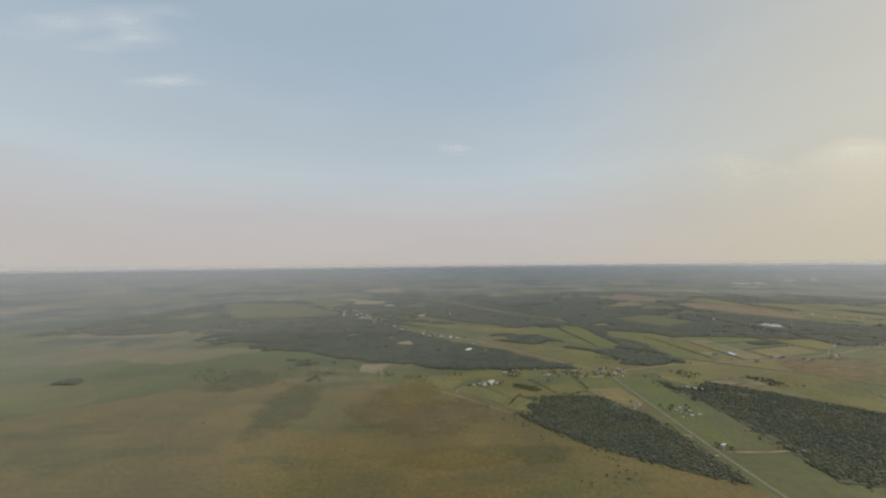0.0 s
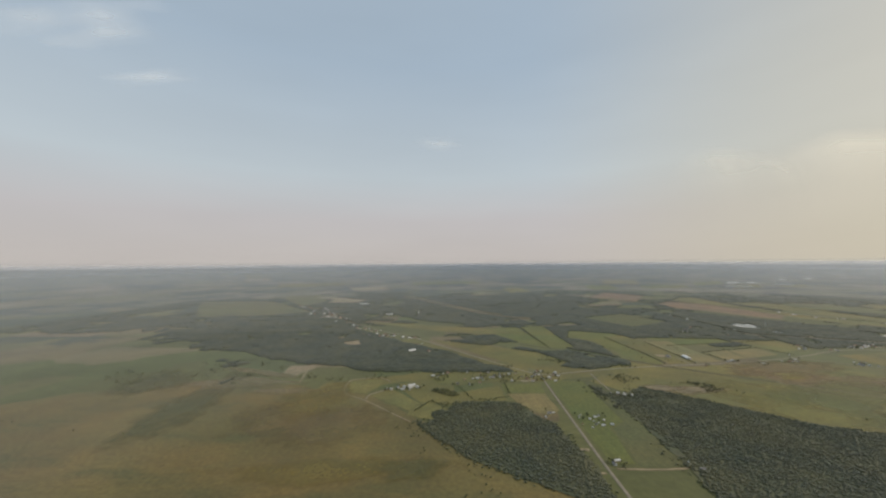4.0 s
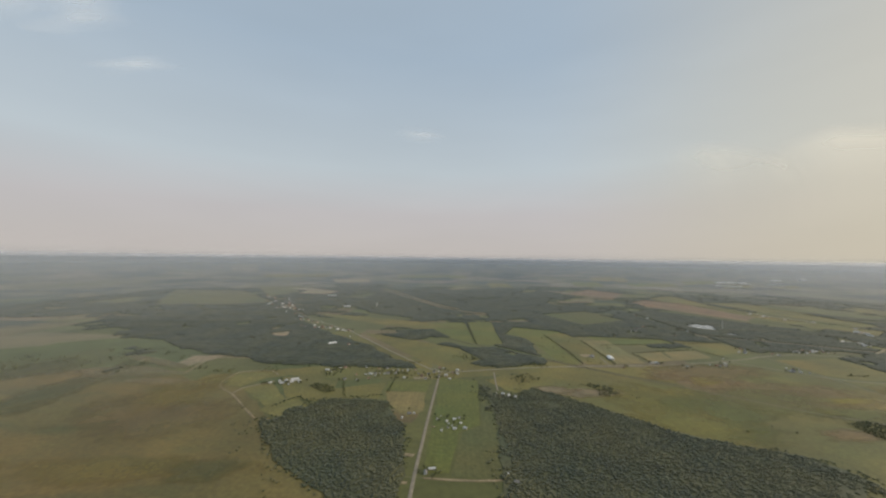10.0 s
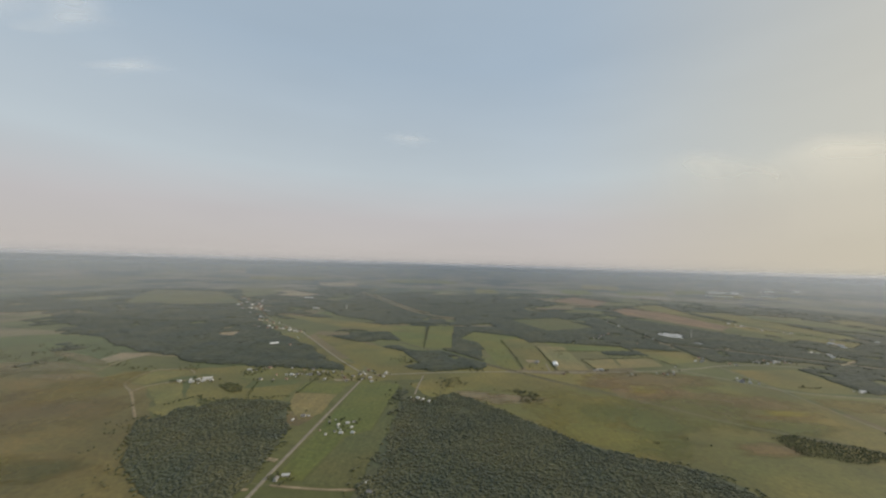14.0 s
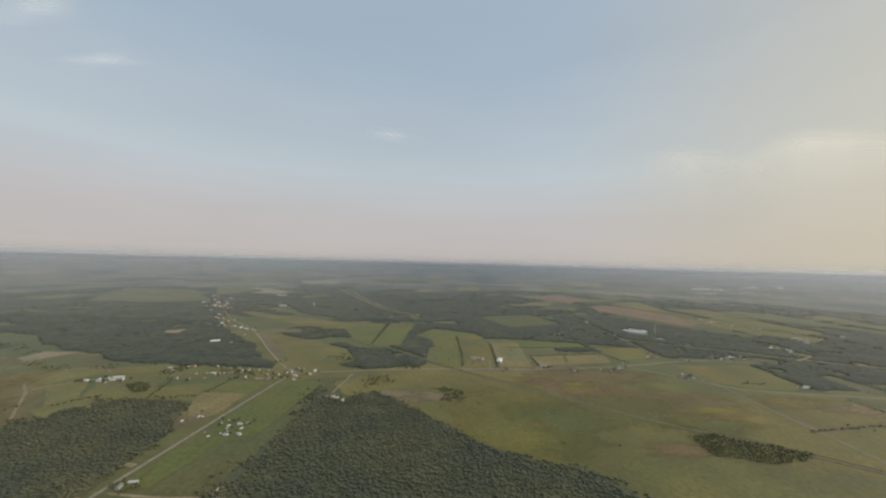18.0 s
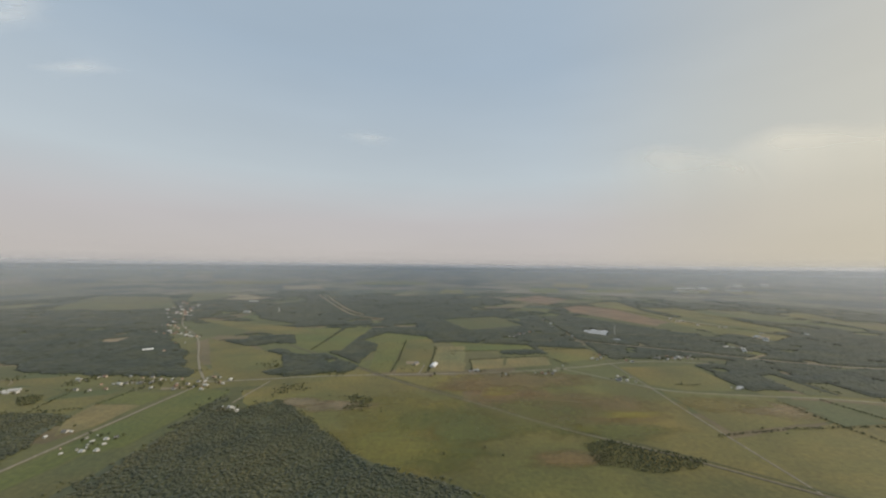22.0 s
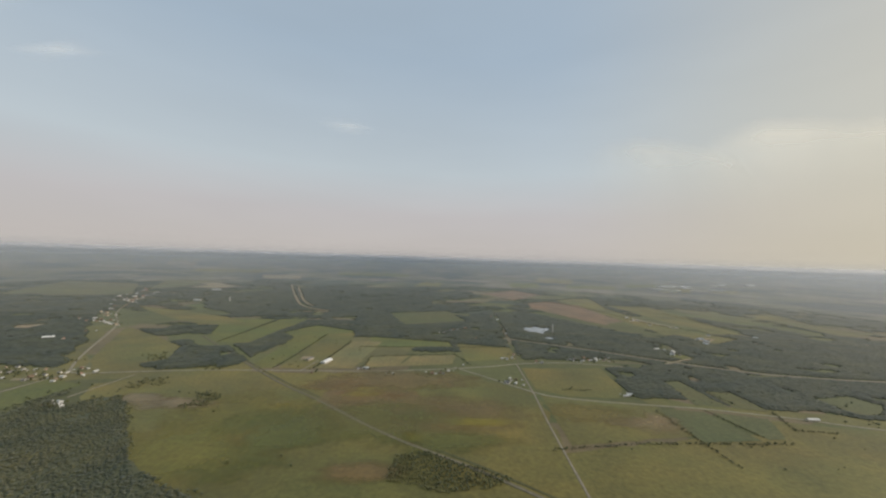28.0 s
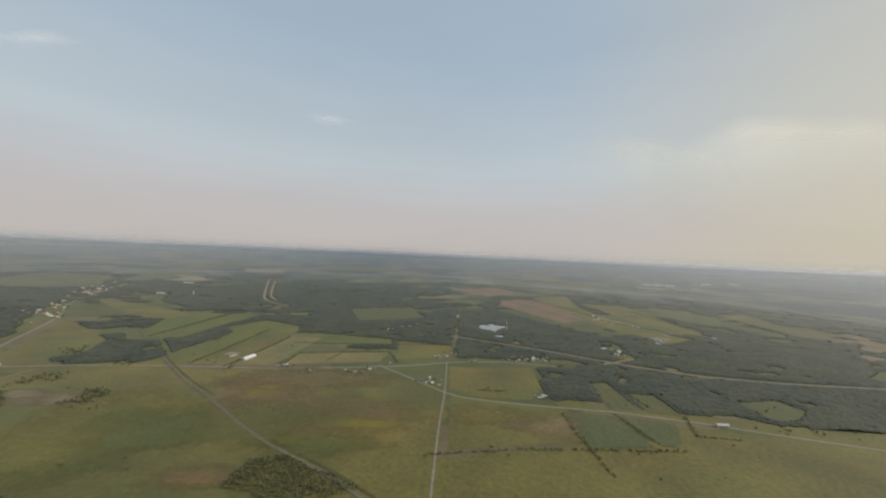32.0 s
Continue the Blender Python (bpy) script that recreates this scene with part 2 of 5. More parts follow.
def ground_material():
    """Farmland with woods, on the plane's own coordinates kept in the map 'plain'."""
    m, nt, b = shader("farmland", 0.75, 0.3, 0.08)
    uv = nt.nodes.new("ShaderNodeUVMap")
    uv.uv_map = "plain"
    co = nt.nodes.new("ShaderNodeVectorMath")
    co.operation = "SCALE"
    co.inputs["Scale"].default_value = 1000.0
    link(nt, uv.outputs[0], co.inputs[0])
    co = co.outputs[0]
    warp = noise_node(nt, co, 0.004, 3.0)
    cell = nt.nodes.new("ShaderNodeTexVoronoi")
    cell.distance = "CHEBYCHEV"
    cell.inputs["Scale"].default_value, cell.inputs["Randomness"].default_value = 1.0, 0.85
    link(nt, scaled(nt, co, 1 / 210, 1 / 150, 4), cell.inputs["Vector"])
    sep = nt.nodes.new("ShaderNodeSeparateColor")
    link(nt, cell.outputs["Color"], sep.inputs[0])
    fields = ramp_node(nt, sep.outputs[0], (0.0, (0.085, 0.095, 0.026)), (0.25, (0.115, 0.115, 0.034)), (0.45, (0.09, 0.11, 0.03)),
                       (0.65, (0.135, 0.125, 0.042)), (0.8, (0.165, 0.125, 0.065)), (0.92, (0.10, 0.12, 0.032)), (1.0, (0.19, 0.155, 0.085)))
    lots = noise_node(nt, co, 0.0011, 5.0, 0.6)
    # the share of woodland
    add = nt.nodes.new("ShaderNodeMath")
    add.operation = "MULTIPLY_ADD"
    add.inputs[1].default_value, add.inputs[2].default_value = 0.28, 0.0
    link(nt, sep.outputs[1], add.inputs[0])
    s2 = nt.nodes.new("ShaderNodeMath")
    s2.operation = "ADD"
    link(nt, add.outputs[0], s2.inputs[0])
    link(nt, lots, s2.inputs[1])
    reach = nt.nodes.new("ShaderNodeVectorMath")
    reach.operation = "DISTANCE"
    reach.inputs[1].default_value = (CX, CY, 0)
    link(nt, co, reach.inputs[0])
    away = nt.nodes.new("ShaderNodeMapRange")
    away.inputs["From Min"].default_value, away.inputs["From Max"].default_value = 900, 2600
    away.inputs["To Min"].default_value, away.inputs["To Max"].default_value = 0.30, -0.04
    link(nt, reach.outputs["Value"], away.inputs["Value"])
    s3 = nt.nodes.new("ShaderNodeMath")
    s3.operation = "ADD"
    link(nt, s2.outputs[0], s3.inputs[0])
    link(nt, away.outputs[0], s3.inputs[1])
    wood = ramp_node(nt, s3.outputs[0], (0.62, (1, 1, 1)), (0.645, (0, 0, 0)))
    grain = noise_node(nt, co, 0.09, 5.0, 0.7)
    wood_col = ramp_node(nt, grain, (0.3, (0.044, 0.056, 0.032)), (0.7, (0.066, 0.078, 0.042)))
    broad = noise_node(nt, co, 0.006, 5.0, 0.6)
    fields = mix_node(nt, 1.0, fields, ramp_node(nt, broad, (0.3, (0.7, 0.72, 0.7)), (0.7, (1.25, 1.2, 1.2))), "MULTIPLY")
    fields = mix_node(nt, 1.0, fields, ramp_node(nt, grain, (0.25, (0.75, 0.75, 0.75)), (0.75, (1.2, 1.2, 1.2))), "MULTIPLY")
    fac = nt.nodes.new("ShaderNodeSeparateColor")
    link(nt, wood, fac.inputs[0])
    col = mix_node(nt, fac.outputs[0], fields, wood_col)
    # the far country: long strips of wood and open land, haze put into their tones
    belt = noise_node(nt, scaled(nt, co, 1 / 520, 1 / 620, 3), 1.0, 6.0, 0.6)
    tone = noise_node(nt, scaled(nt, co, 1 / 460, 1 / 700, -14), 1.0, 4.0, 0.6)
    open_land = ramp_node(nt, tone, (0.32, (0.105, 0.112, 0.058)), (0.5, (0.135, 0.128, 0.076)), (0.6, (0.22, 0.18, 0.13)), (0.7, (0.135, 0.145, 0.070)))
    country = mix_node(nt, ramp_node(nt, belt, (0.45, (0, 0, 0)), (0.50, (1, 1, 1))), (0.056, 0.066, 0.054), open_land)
    # the farthest land pales towards one tone: haze put into its colour
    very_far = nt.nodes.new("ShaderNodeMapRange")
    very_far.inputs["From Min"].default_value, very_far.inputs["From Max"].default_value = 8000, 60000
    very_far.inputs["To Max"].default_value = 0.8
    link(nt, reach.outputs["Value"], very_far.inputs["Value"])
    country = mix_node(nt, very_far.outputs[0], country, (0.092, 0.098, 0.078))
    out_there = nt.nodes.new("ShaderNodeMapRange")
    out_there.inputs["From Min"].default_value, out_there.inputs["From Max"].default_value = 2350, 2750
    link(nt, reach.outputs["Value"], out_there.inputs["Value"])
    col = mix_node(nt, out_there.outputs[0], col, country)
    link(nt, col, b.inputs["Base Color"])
    bumped(nt, b, grain, 0.4, 1.0)
    return m


def plain(name, color, rough=0.7, metal=0.0, wear=0.25, scale=0.8):
    m, nt, b = shader(name, rough, 0.4)
    co = nt.nodes.new("ShaderNodeNewGeometry").outputs["Position"]
    n = noise_node(nt, co, scale, 5.0, 0.6)
    lo, hi = tuple(c * (1 - wear) for c in color), tuple(min(1, c * (1 + wear * 0.6)) for c in color)
    link(nt, ramp_node(nt, n, (0.3, lo), (0.7, hi)), b.inputs["Base Color"])
    b.inputs["Metallic"].default_value = metal
    return m


ASPHALT = plain("worn_asphalt", (0.29, 0.258, 0.19), 0.9, 0, 0.3, 0.15)
GRAVEL = plain("gravel", (0.26, 0.226, 0.168), 0.95, 0, 0.3, 0.2)
BALLAST = plain("track_ballast", (0.175, 0.155, 0.105), 0.95, 0, 0.35, 0.3)
WHITE = plain("white_wall", (0.62, 0.60, 0.56), 0.7, 0, 0.15)
CREAM = plain("cream_wall", (0.56, 0.49, 0.38), 0.75, 0, 0.2)
BRICK = plain("brick_wall", (0.36, 0.25, 0.19), 0.85, 0, 0.25)
ROOF_GREY = plain("grey_roof", (0.22, 0.21, 0.20), 0.8, 0, 0.3)
ROOF_RED = plain("red_roof", (0.33, 0.20, 0.145), 0.8, 0, 0.3)
ROOF_LIGHT = plain("light_metal_roof", (0.56, 0.55, 0.52), 0.5, 0, 0.12)
ROOF_WHITE = plain("white_metal_roof", (0.80, 0.79, 0.76), 0.45, 0, 0.08)
ROOF_BROWN = plain("brown_roof", (0.20, 0.14, 0.095), 0.8, 0, 0.3)
WATER, _nt, _b = shader("pond_water", 0.06, 0.5)
_b.inputs["Base Color"].default_value = (0.24, 0.26, 0.26, 1)
bumped(_nt, _b, noise_node(_nt, _nt.nodes.new("ShaderNodeNewGeometry").outputs["Position"], 0.5, 3.0), 0.05, 0.1)
DARK = plain("dark_opening", (0.05, 0.05, 0.055), 0.3, 0, 0.2)
BARK = plain("bark", (0.09, 0.07, 0.05), 0.95, 0, 0.3)

# ---- the land ----


def mesh_object(name, verts, faces, material, parent=None, smooth=False):
    me = bpy.data.meshes.new(name)
    me.from_pydata(verts, [], faces)
    me.materials.append(material)
    if smooth:
        me.polygons.foreach_set("use_smooth", [True] * len(me.polygons))
    ob = new(name, me)
    ob.parent = parent
    return ob


def part(name, bm, material, parent, label=""):
    me = bpy.data.meshes.new(name)
    bm.to_mesh(me)
    bm.free()
    me.materials.append(material)
    ob = new(name, me)
    ob.parent = parent
    if label:
        ob["label"] = label
    return ob


def far_of(r):
    """How far out on an endless plain the place lies that the sheet shows at the distance r."""
    return r if r <= FLAT else FLAT / max(1e-3, 1 - (r - FLAT) / (RIM + 30 - FLAT))


def build_ground():
    rings = [0, 150, 300, 500, 700, 900, 1200, 1500, 1800, 2100, 2400, 2600] + [2600 + 12 * k * (1 + k * 0.004) for k in range(1, 96)]
    rings = [r for r in rings if r < RIM] + [RIM]
    n = 180
    verts, uvs = [(CX, CY, 0)], [(CX, CY)]
    for r in rings[1:]:
        d = far_of(r)
        z = LEVEL * (1 - r / d)
        for k in range(n):
            a = 2 * math.pi * k / n
            verts.append((CX + r * math.cos(a), CY + r * math.sin(a), z))
            uvs.append((CX + d * math.cos(a), CY + d * math.sin(a)))
    faces = [(0, 1 + k, 1 + (k + 1) % n) for k in range(n)]
    for i in range(len(rings) - 2):
        a, b = 1 + i * n, 1 + (i + 1) * n
        faces += [(a + k, b + k, b + (k + 1) % n, a + (k + 1) % n) for k in range(n)]
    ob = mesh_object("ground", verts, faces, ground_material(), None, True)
    layer = ob.data.uv_layers.new(name="plain")
    for loop in ob.data.loops:
        u = uvs[loop.vertex_index]
        layer.data[loop.index].uv = (u[0] / 1000, u[1] / 1000)
    return tagged(ob, "wide flat patchwork of farmland and woods under haze", "ground", kind="structure")


build_ground()


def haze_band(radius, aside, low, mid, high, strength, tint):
    """A ring sheet standing in for evening haze along the horizon, densest at eye level."""
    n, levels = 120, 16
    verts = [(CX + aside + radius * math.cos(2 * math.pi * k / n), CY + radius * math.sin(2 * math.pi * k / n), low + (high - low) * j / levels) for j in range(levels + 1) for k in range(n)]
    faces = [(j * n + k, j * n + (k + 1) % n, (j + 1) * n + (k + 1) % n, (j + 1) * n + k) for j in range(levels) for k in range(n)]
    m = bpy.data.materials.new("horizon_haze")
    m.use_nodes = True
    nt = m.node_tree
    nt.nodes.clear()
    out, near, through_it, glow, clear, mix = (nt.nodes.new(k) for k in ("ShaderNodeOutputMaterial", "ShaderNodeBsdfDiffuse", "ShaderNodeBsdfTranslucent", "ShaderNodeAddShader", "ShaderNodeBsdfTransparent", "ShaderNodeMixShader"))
    # like droplets, the sheet has no side: it takes the light of level ground
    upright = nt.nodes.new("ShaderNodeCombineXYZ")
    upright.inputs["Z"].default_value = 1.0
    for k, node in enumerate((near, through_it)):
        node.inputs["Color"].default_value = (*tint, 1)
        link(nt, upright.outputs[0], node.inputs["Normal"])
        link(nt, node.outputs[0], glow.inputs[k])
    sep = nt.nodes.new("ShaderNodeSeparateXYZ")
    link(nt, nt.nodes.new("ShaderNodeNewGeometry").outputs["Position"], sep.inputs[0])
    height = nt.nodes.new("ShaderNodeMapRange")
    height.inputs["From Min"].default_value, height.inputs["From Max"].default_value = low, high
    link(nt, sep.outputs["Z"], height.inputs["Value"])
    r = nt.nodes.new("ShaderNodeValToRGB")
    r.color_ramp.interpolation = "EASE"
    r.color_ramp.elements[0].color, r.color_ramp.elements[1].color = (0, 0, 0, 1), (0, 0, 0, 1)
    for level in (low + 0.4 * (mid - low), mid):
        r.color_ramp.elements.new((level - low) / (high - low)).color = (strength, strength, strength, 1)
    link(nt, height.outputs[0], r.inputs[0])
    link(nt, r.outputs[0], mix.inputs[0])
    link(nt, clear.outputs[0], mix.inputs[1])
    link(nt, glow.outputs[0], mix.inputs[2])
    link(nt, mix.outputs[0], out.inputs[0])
    ob = mesh_object("haze_sheet", verts, faces, m, None, True)
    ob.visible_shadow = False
    tagged(ob, "faint tinted sheet standing in for haze, ringing the land", "haze", kind="structure")


# nested sheets veil the land behind them, mostly bluish, to imitate haze with distance
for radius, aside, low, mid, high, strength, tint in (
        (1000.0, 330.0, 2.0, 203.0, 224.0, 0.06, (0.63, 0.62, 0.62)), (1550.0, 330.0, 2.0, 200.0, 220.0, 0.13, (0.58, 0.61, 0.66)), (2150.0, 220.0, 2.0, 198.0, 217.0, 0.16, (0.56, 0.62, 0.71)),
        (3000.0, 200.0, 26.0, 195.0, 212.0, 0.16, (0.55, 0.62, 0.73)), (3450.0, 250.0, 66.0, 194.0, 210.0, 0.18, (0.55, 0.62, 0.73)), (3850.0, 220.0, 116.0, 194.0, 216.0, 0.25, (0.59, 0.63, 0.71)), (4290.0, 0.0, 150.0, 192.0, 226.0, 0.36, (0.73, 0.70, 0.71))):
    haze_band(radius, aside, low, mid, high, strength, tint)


def ragged(poly, step=9.0, amount=2.0, seed=0):
    """The outline of a lot, with the uneven edge that grass and ploughing leave."""
    out = []
    for i, (x, y) in enumerate(poly):
        x2, y2 = poly[(i + 1) % len(poly)]
        length = math.hypot(x2 - x, y2 - y)
        n = max(1, int(length / step))
        nx, ny = (y2 - y) / length, (x - x2) / length
        for k in range(n):
            t = k / n
            d = noise.noise(Vector(((x + (x2 - x) * t) * 0.05, (y + (y2 - y) * t) * 0.05, seed))) * amount
            out.append((x + (x2 - x) * t + nx * d, y + (y2 - y) * t + ny * d))
    return out


def lot(name, poly, material, z, label, category, amount=2.0, group="fields"):
    pts = ragged(poly, 9.0 if amount < 4 else 14.0, amount, z * 31)
    bm = bmesh.new()
    face = bm.faces.new([bm.verts.new((x, y, z)) for x, y in pts])
    face.normal_update()
    if face.normal.z < 0:
        face.normal_flip()
    bmesh.ops.triangulate(bm, faces=bm.faces[:])
    ob = part(name, bm, material, None)
    return tagged(ob, label, category, group, "structure")


def on_sheet(x, y):
    """The place on the ground's sheet that stands for a point of the endless plain."""
    d = math.hypot(x - CX, y - CY)
    r = d if d <= FLAT else FLAT + (RIM + 30 - FLAT) * (1 - FLAT / d)
    return CX + (x - CX) * r / d, CY + (y - CY) * r / d, LEVEL * (1 - r / d)


def far_lot(corners, material, label):
    """A field of the far country, with a frayed outline, that follows the sheet."""
    (ax, ay), (bx, by), (cx, cy), (dx, dy) = corners
    nu, nv = 24, 10
    verts = []
    for j in range(nv + 1):
        for i in range(nu + 1):
            u, v = i / nu, j / nv
            shift = noise.noise(Vector((i * 0.45, j * 0.5, ax * 0.01)))
            u += 0.16 * shift * (1 if i in (0, nu) else 0.5)
            v += 0.30 * noise.noise(Vector((i * 0.30, 7.0, ay * 0.01))) * (1 if j in (0, nv) else 0.6)
            px, py, pz = on_sheet((ax + (bx - ax) * u) * (1 - v) + (dx + (cx - dx) * u) * v, (ay + (by - ay) * u) * (1 - v) + (dy + (cy - dy) * u) * v)
            verts.append((px, py, pz + 0.7))
    w = nu + 1
    faces = [(j * w + i, j * w + i + 1, (j + 1) * w + i + 1, (j + 1) * w + i) for j in range(nv) for i in range(nu)]
    tagged(mesh_object("field", verts, faces, material, None, True), label, "field", "fields", "structure")


def patch(material, x, y, rx, ry, turn, label):
    """A patch of other growth in a meadow, dense in its middle and thin at its rim."""
    n, rings = 30, (0.35, 0.6, 0.8, 1.0)
    PATCHES.append(0)
    z = 0.36 + 0.004 * len(PATCHES)
    c, s = math.cos(radians(turn)), math.sin(radians(turn))
    verts, cover = [(x, y, z)], [1.0]
    for k in rings:
        for i in range(n):
            a = 2 * math.pi * i / n
            r = k * 1.3 * (1 + 0.35 * noise.noise(Vector((math.cos(a) * 1.7 + x, math.sin(a) * 1.7 + y, 5))))
            u, v = rx * r * math.cos(a), ry * r * math.sin(a)
            verts.append((x + c * u - s * v, y + s * u + c * v, z))
            cover.append(1.0 - k ** 1.6)
    faces = [(0, 1 + i, 1 + (i + 1) % n) for i in range(n)]
    for k in range(len(rings) - 1):
        p, q = 1 + k * n, 1 + (k + 1) * n
        faces += [(p + i, q + i, q + (i + 1) % n, p + (i + 1) % n) for i in range(n)]
    ob = mesh_object("grass_patch", verts, faces, material)
    ob.data.attributes.new("cover", "FLOAT", "POINT").data.foreach_set("value", cover)
    ob.visible_shadow = False
    return tagged(ob, label, "grass", "patches of growth", "structure")


PATCHES = []


def ribbon(name, points, width, material, z, label, category, wobble=0.0):
    """A road or track of one width along a smooth line."""
    line = []
    for i in range(len(points) - 1):
        p0, p1, p2, p3 = (Vector(points[min(max(j, 0), len(points) - 1)]) for j in (i - 1, i, i + 1, i + 2))
        n = max(2, int((p2 - p1).length / 12))
        for k in range(n):
            t = k / n
            line.append(0.5 * (2 * p1 + (p2 - p0) * t + (2 * p0 - 5 * p1 + 4 * p2 - p3) * t * t + (3 * p1 - p0 - 3 * p2 + p3) * t ** 3))
    line.append(Vector(points[-1]))
    verts, faces = [], []
    for i, p in enumerate(line):
        d = (line[min(i + 1, len(line) - 1)] - line[max(i - 1, 0)]).normalized()
        side = Vector((-d.y, d.x)) * width * 0.5 * (1 + wobble * noise.noise(Vector((p.x * 0.06, p.y * 0.06, 3))))
        for q, h in ((p + side * 1.25, 0.02), (p + side, z), (p - side, z), (p - side * 1.25, 0.02)):
            verts.append((q.x, q.y, h))
        if i:
            a = 4 * i
            faces += [(a - 4 + j, a - 3 + j, a + 1 + j, a + j) for j in range(3)]
    return tagged(mesh_object(name, verts, faces, material), label, category, "roads", "structure")


def inside(poly, x, y):
    c, j = False, len(poly) - 1
    for i in range(len(poly)):
        (xi, yi), (xj, yj) = poly[i], poly[j]
        if (yi > y) != (yj > y) and x < (xj - xi) * (y - yi) / (yj - yi) + xi:
            c = not c
        j = i
    return c


ICO = bmesh.new()
bmesh.ops.create_icosphere(ICO, subdivisions=1, radius=1.0)
ICO_V = np.array([v.co[:] for v in ICO.verts])
ICO_F = np.array([[v.index for v in f.verts] for f in ICO.faces])
ICO.free()


def crowns(name, spots, material, label, clumps=3, seed=1, rise=0.0, category="woodland", group=""):
    """Many tree crowns in one mesh, each of a few uneven leafy clumps: spots of x, y, radius, height."""
    rng = np.random.default_rng(seed)
    vs, fs, base = [], [], 0
    for x, y, r, h in spots:
        for k in range(clumps):
            a = rng.uniform(0, 6.28)
            off = 0.0 if k == 0 else r * rng.uniform(0.35, 0.6)
            s = r * (0.8 if k == 0 else rng.uniform(0.45, 0.65))
            v = ICO_V * (s * rng.uniform(0.75, 1.25, (len(ICO_V), 1)))
            v = v * (1, 1, h / (2.2 * r)) + (x + off * math.cos(a), y + off * math.sin(a), rise + h * (0.55 if k == 0 else rng.uniform(0.45, 0.75)))
            vs.append(v)
            fs.append(ICO_F + base)
            base += len(ICO_V)
    ob = mesh_object(name, np.concatenate(vs).tolist(), np.concatenate(fs).tolist(), material, None, True)
    return tagged(ob, label, category, group, "stuff")


def scatter(poly, step, rmin, rmax, seed, gaps=0.0):
    rng = random.Random(seed)
    xs, ys = [p[0] for p in poly], [p[1] for p in poly]
    out, y = [], min(ys)
    while y < max(ys):
        x = min(xs)
        while x < max(xs):
            px, py = x + rng.uniform(-0.45, 0.45) * step, y + rng.uniform(-0.45, 0.45) * step
            wob = 6 * noise.noise(Vector((px * 0.03, py * 0.03, seed)))
            if inside(poly, px + wob, py + wob) and noise.noise(Vector((px * 0.02, py * 0.02, seed + 9))) > -1 + gaps * 1.4:
                r = rng.uniform(rmin, rmax)
                out.append((px, py, r, r * rng.uniform(1.7, 2.6)))
            x += step
        y += step
    return out

# ---- fields ----
PLOTS = []


def plot(poly, material, z, label, amount=2.0, name="field", category="field"):
    PLOTS.append(poly)
    return lot(name, poly, material, z, label, category, amount)


lot("marsh", [(-741, 393), (-446, 603), (-262, 656), (-112, 636), (-39, 610), (28, 583), (107, 506), (189, 413), (267, 366), (305, 302), (302, -99), (-743, -37)], MARSH, 0.06, "wide olive-brown marsh grass with darker wet patches", "marsh", 9.0)
lot("meadow", [(397, 642), (514, 713), (637, 727), (768, 742), (867, 759), (935, 724), (985, 682), (990, 532), (902, 479), (706, 409), (609, 438), (531, 469), (461, 551)], OLIVE, 0.06, "broad olive meadow with yellow-green streaks", "meadow", 18.0)
lot("near_meadow", [(628, 399), (706, 439), (990, 532), (1146, 576), (1515, 642), (1631, 312), (900, -50), (605, 99)], OLIVE, 0.05, "broad olive meadow with brown patches", "meadow", 8.0)
lot("village_green", [(-57, 641), (126, 704), (322, 684), (398, 770), (533, 768), (572, 711), (321, 643), (251, 644), (169, 628), (72, 646), (6, 616), (-60, 613)], OLIVE, 0.07, "olive grass round the village and along the road", "meadow", 7.0)
lot("meadow", [(60, 1000), (140, 900), (225, 790), (310, 712), (300, 690), (230, 700), (190, 740), (100, 820), (0, 930)], OLIVE, 0.075, "rough olive grass beside the main road", "meadow", 8.0)
lot("meadow", [(65, 638), (104, 643), (160, 626), (173, 540), (134, 550), (111, 556), (79, 603)], OLIVE, 0.085, "olive grass between a hamlet and a village", "meadow", 3.0)
lot("meadow", [(1131, 702), (1200, 668), (1300, 662), (1480, 640), (1480, 598), (1360, 620), (1200, 652), (1140, 656)], OLIVE, 0.082, "olive roadside grass below a dark forest", "meadow", 4.0)
lot("meadow", [(1264, 630), (1500, 586), (1560, 500), (1240, 574)], OLIVE, 0.088, "olive roadside grass past narrow fields", "meadow", 4.0)
lot("yard_ground", [(294, 489), (303, 540), (278, 534), (257, 505), (278, 491)], BROWN, 0.11, "worn brown yard beside the gravel road", "yard", 4.0)
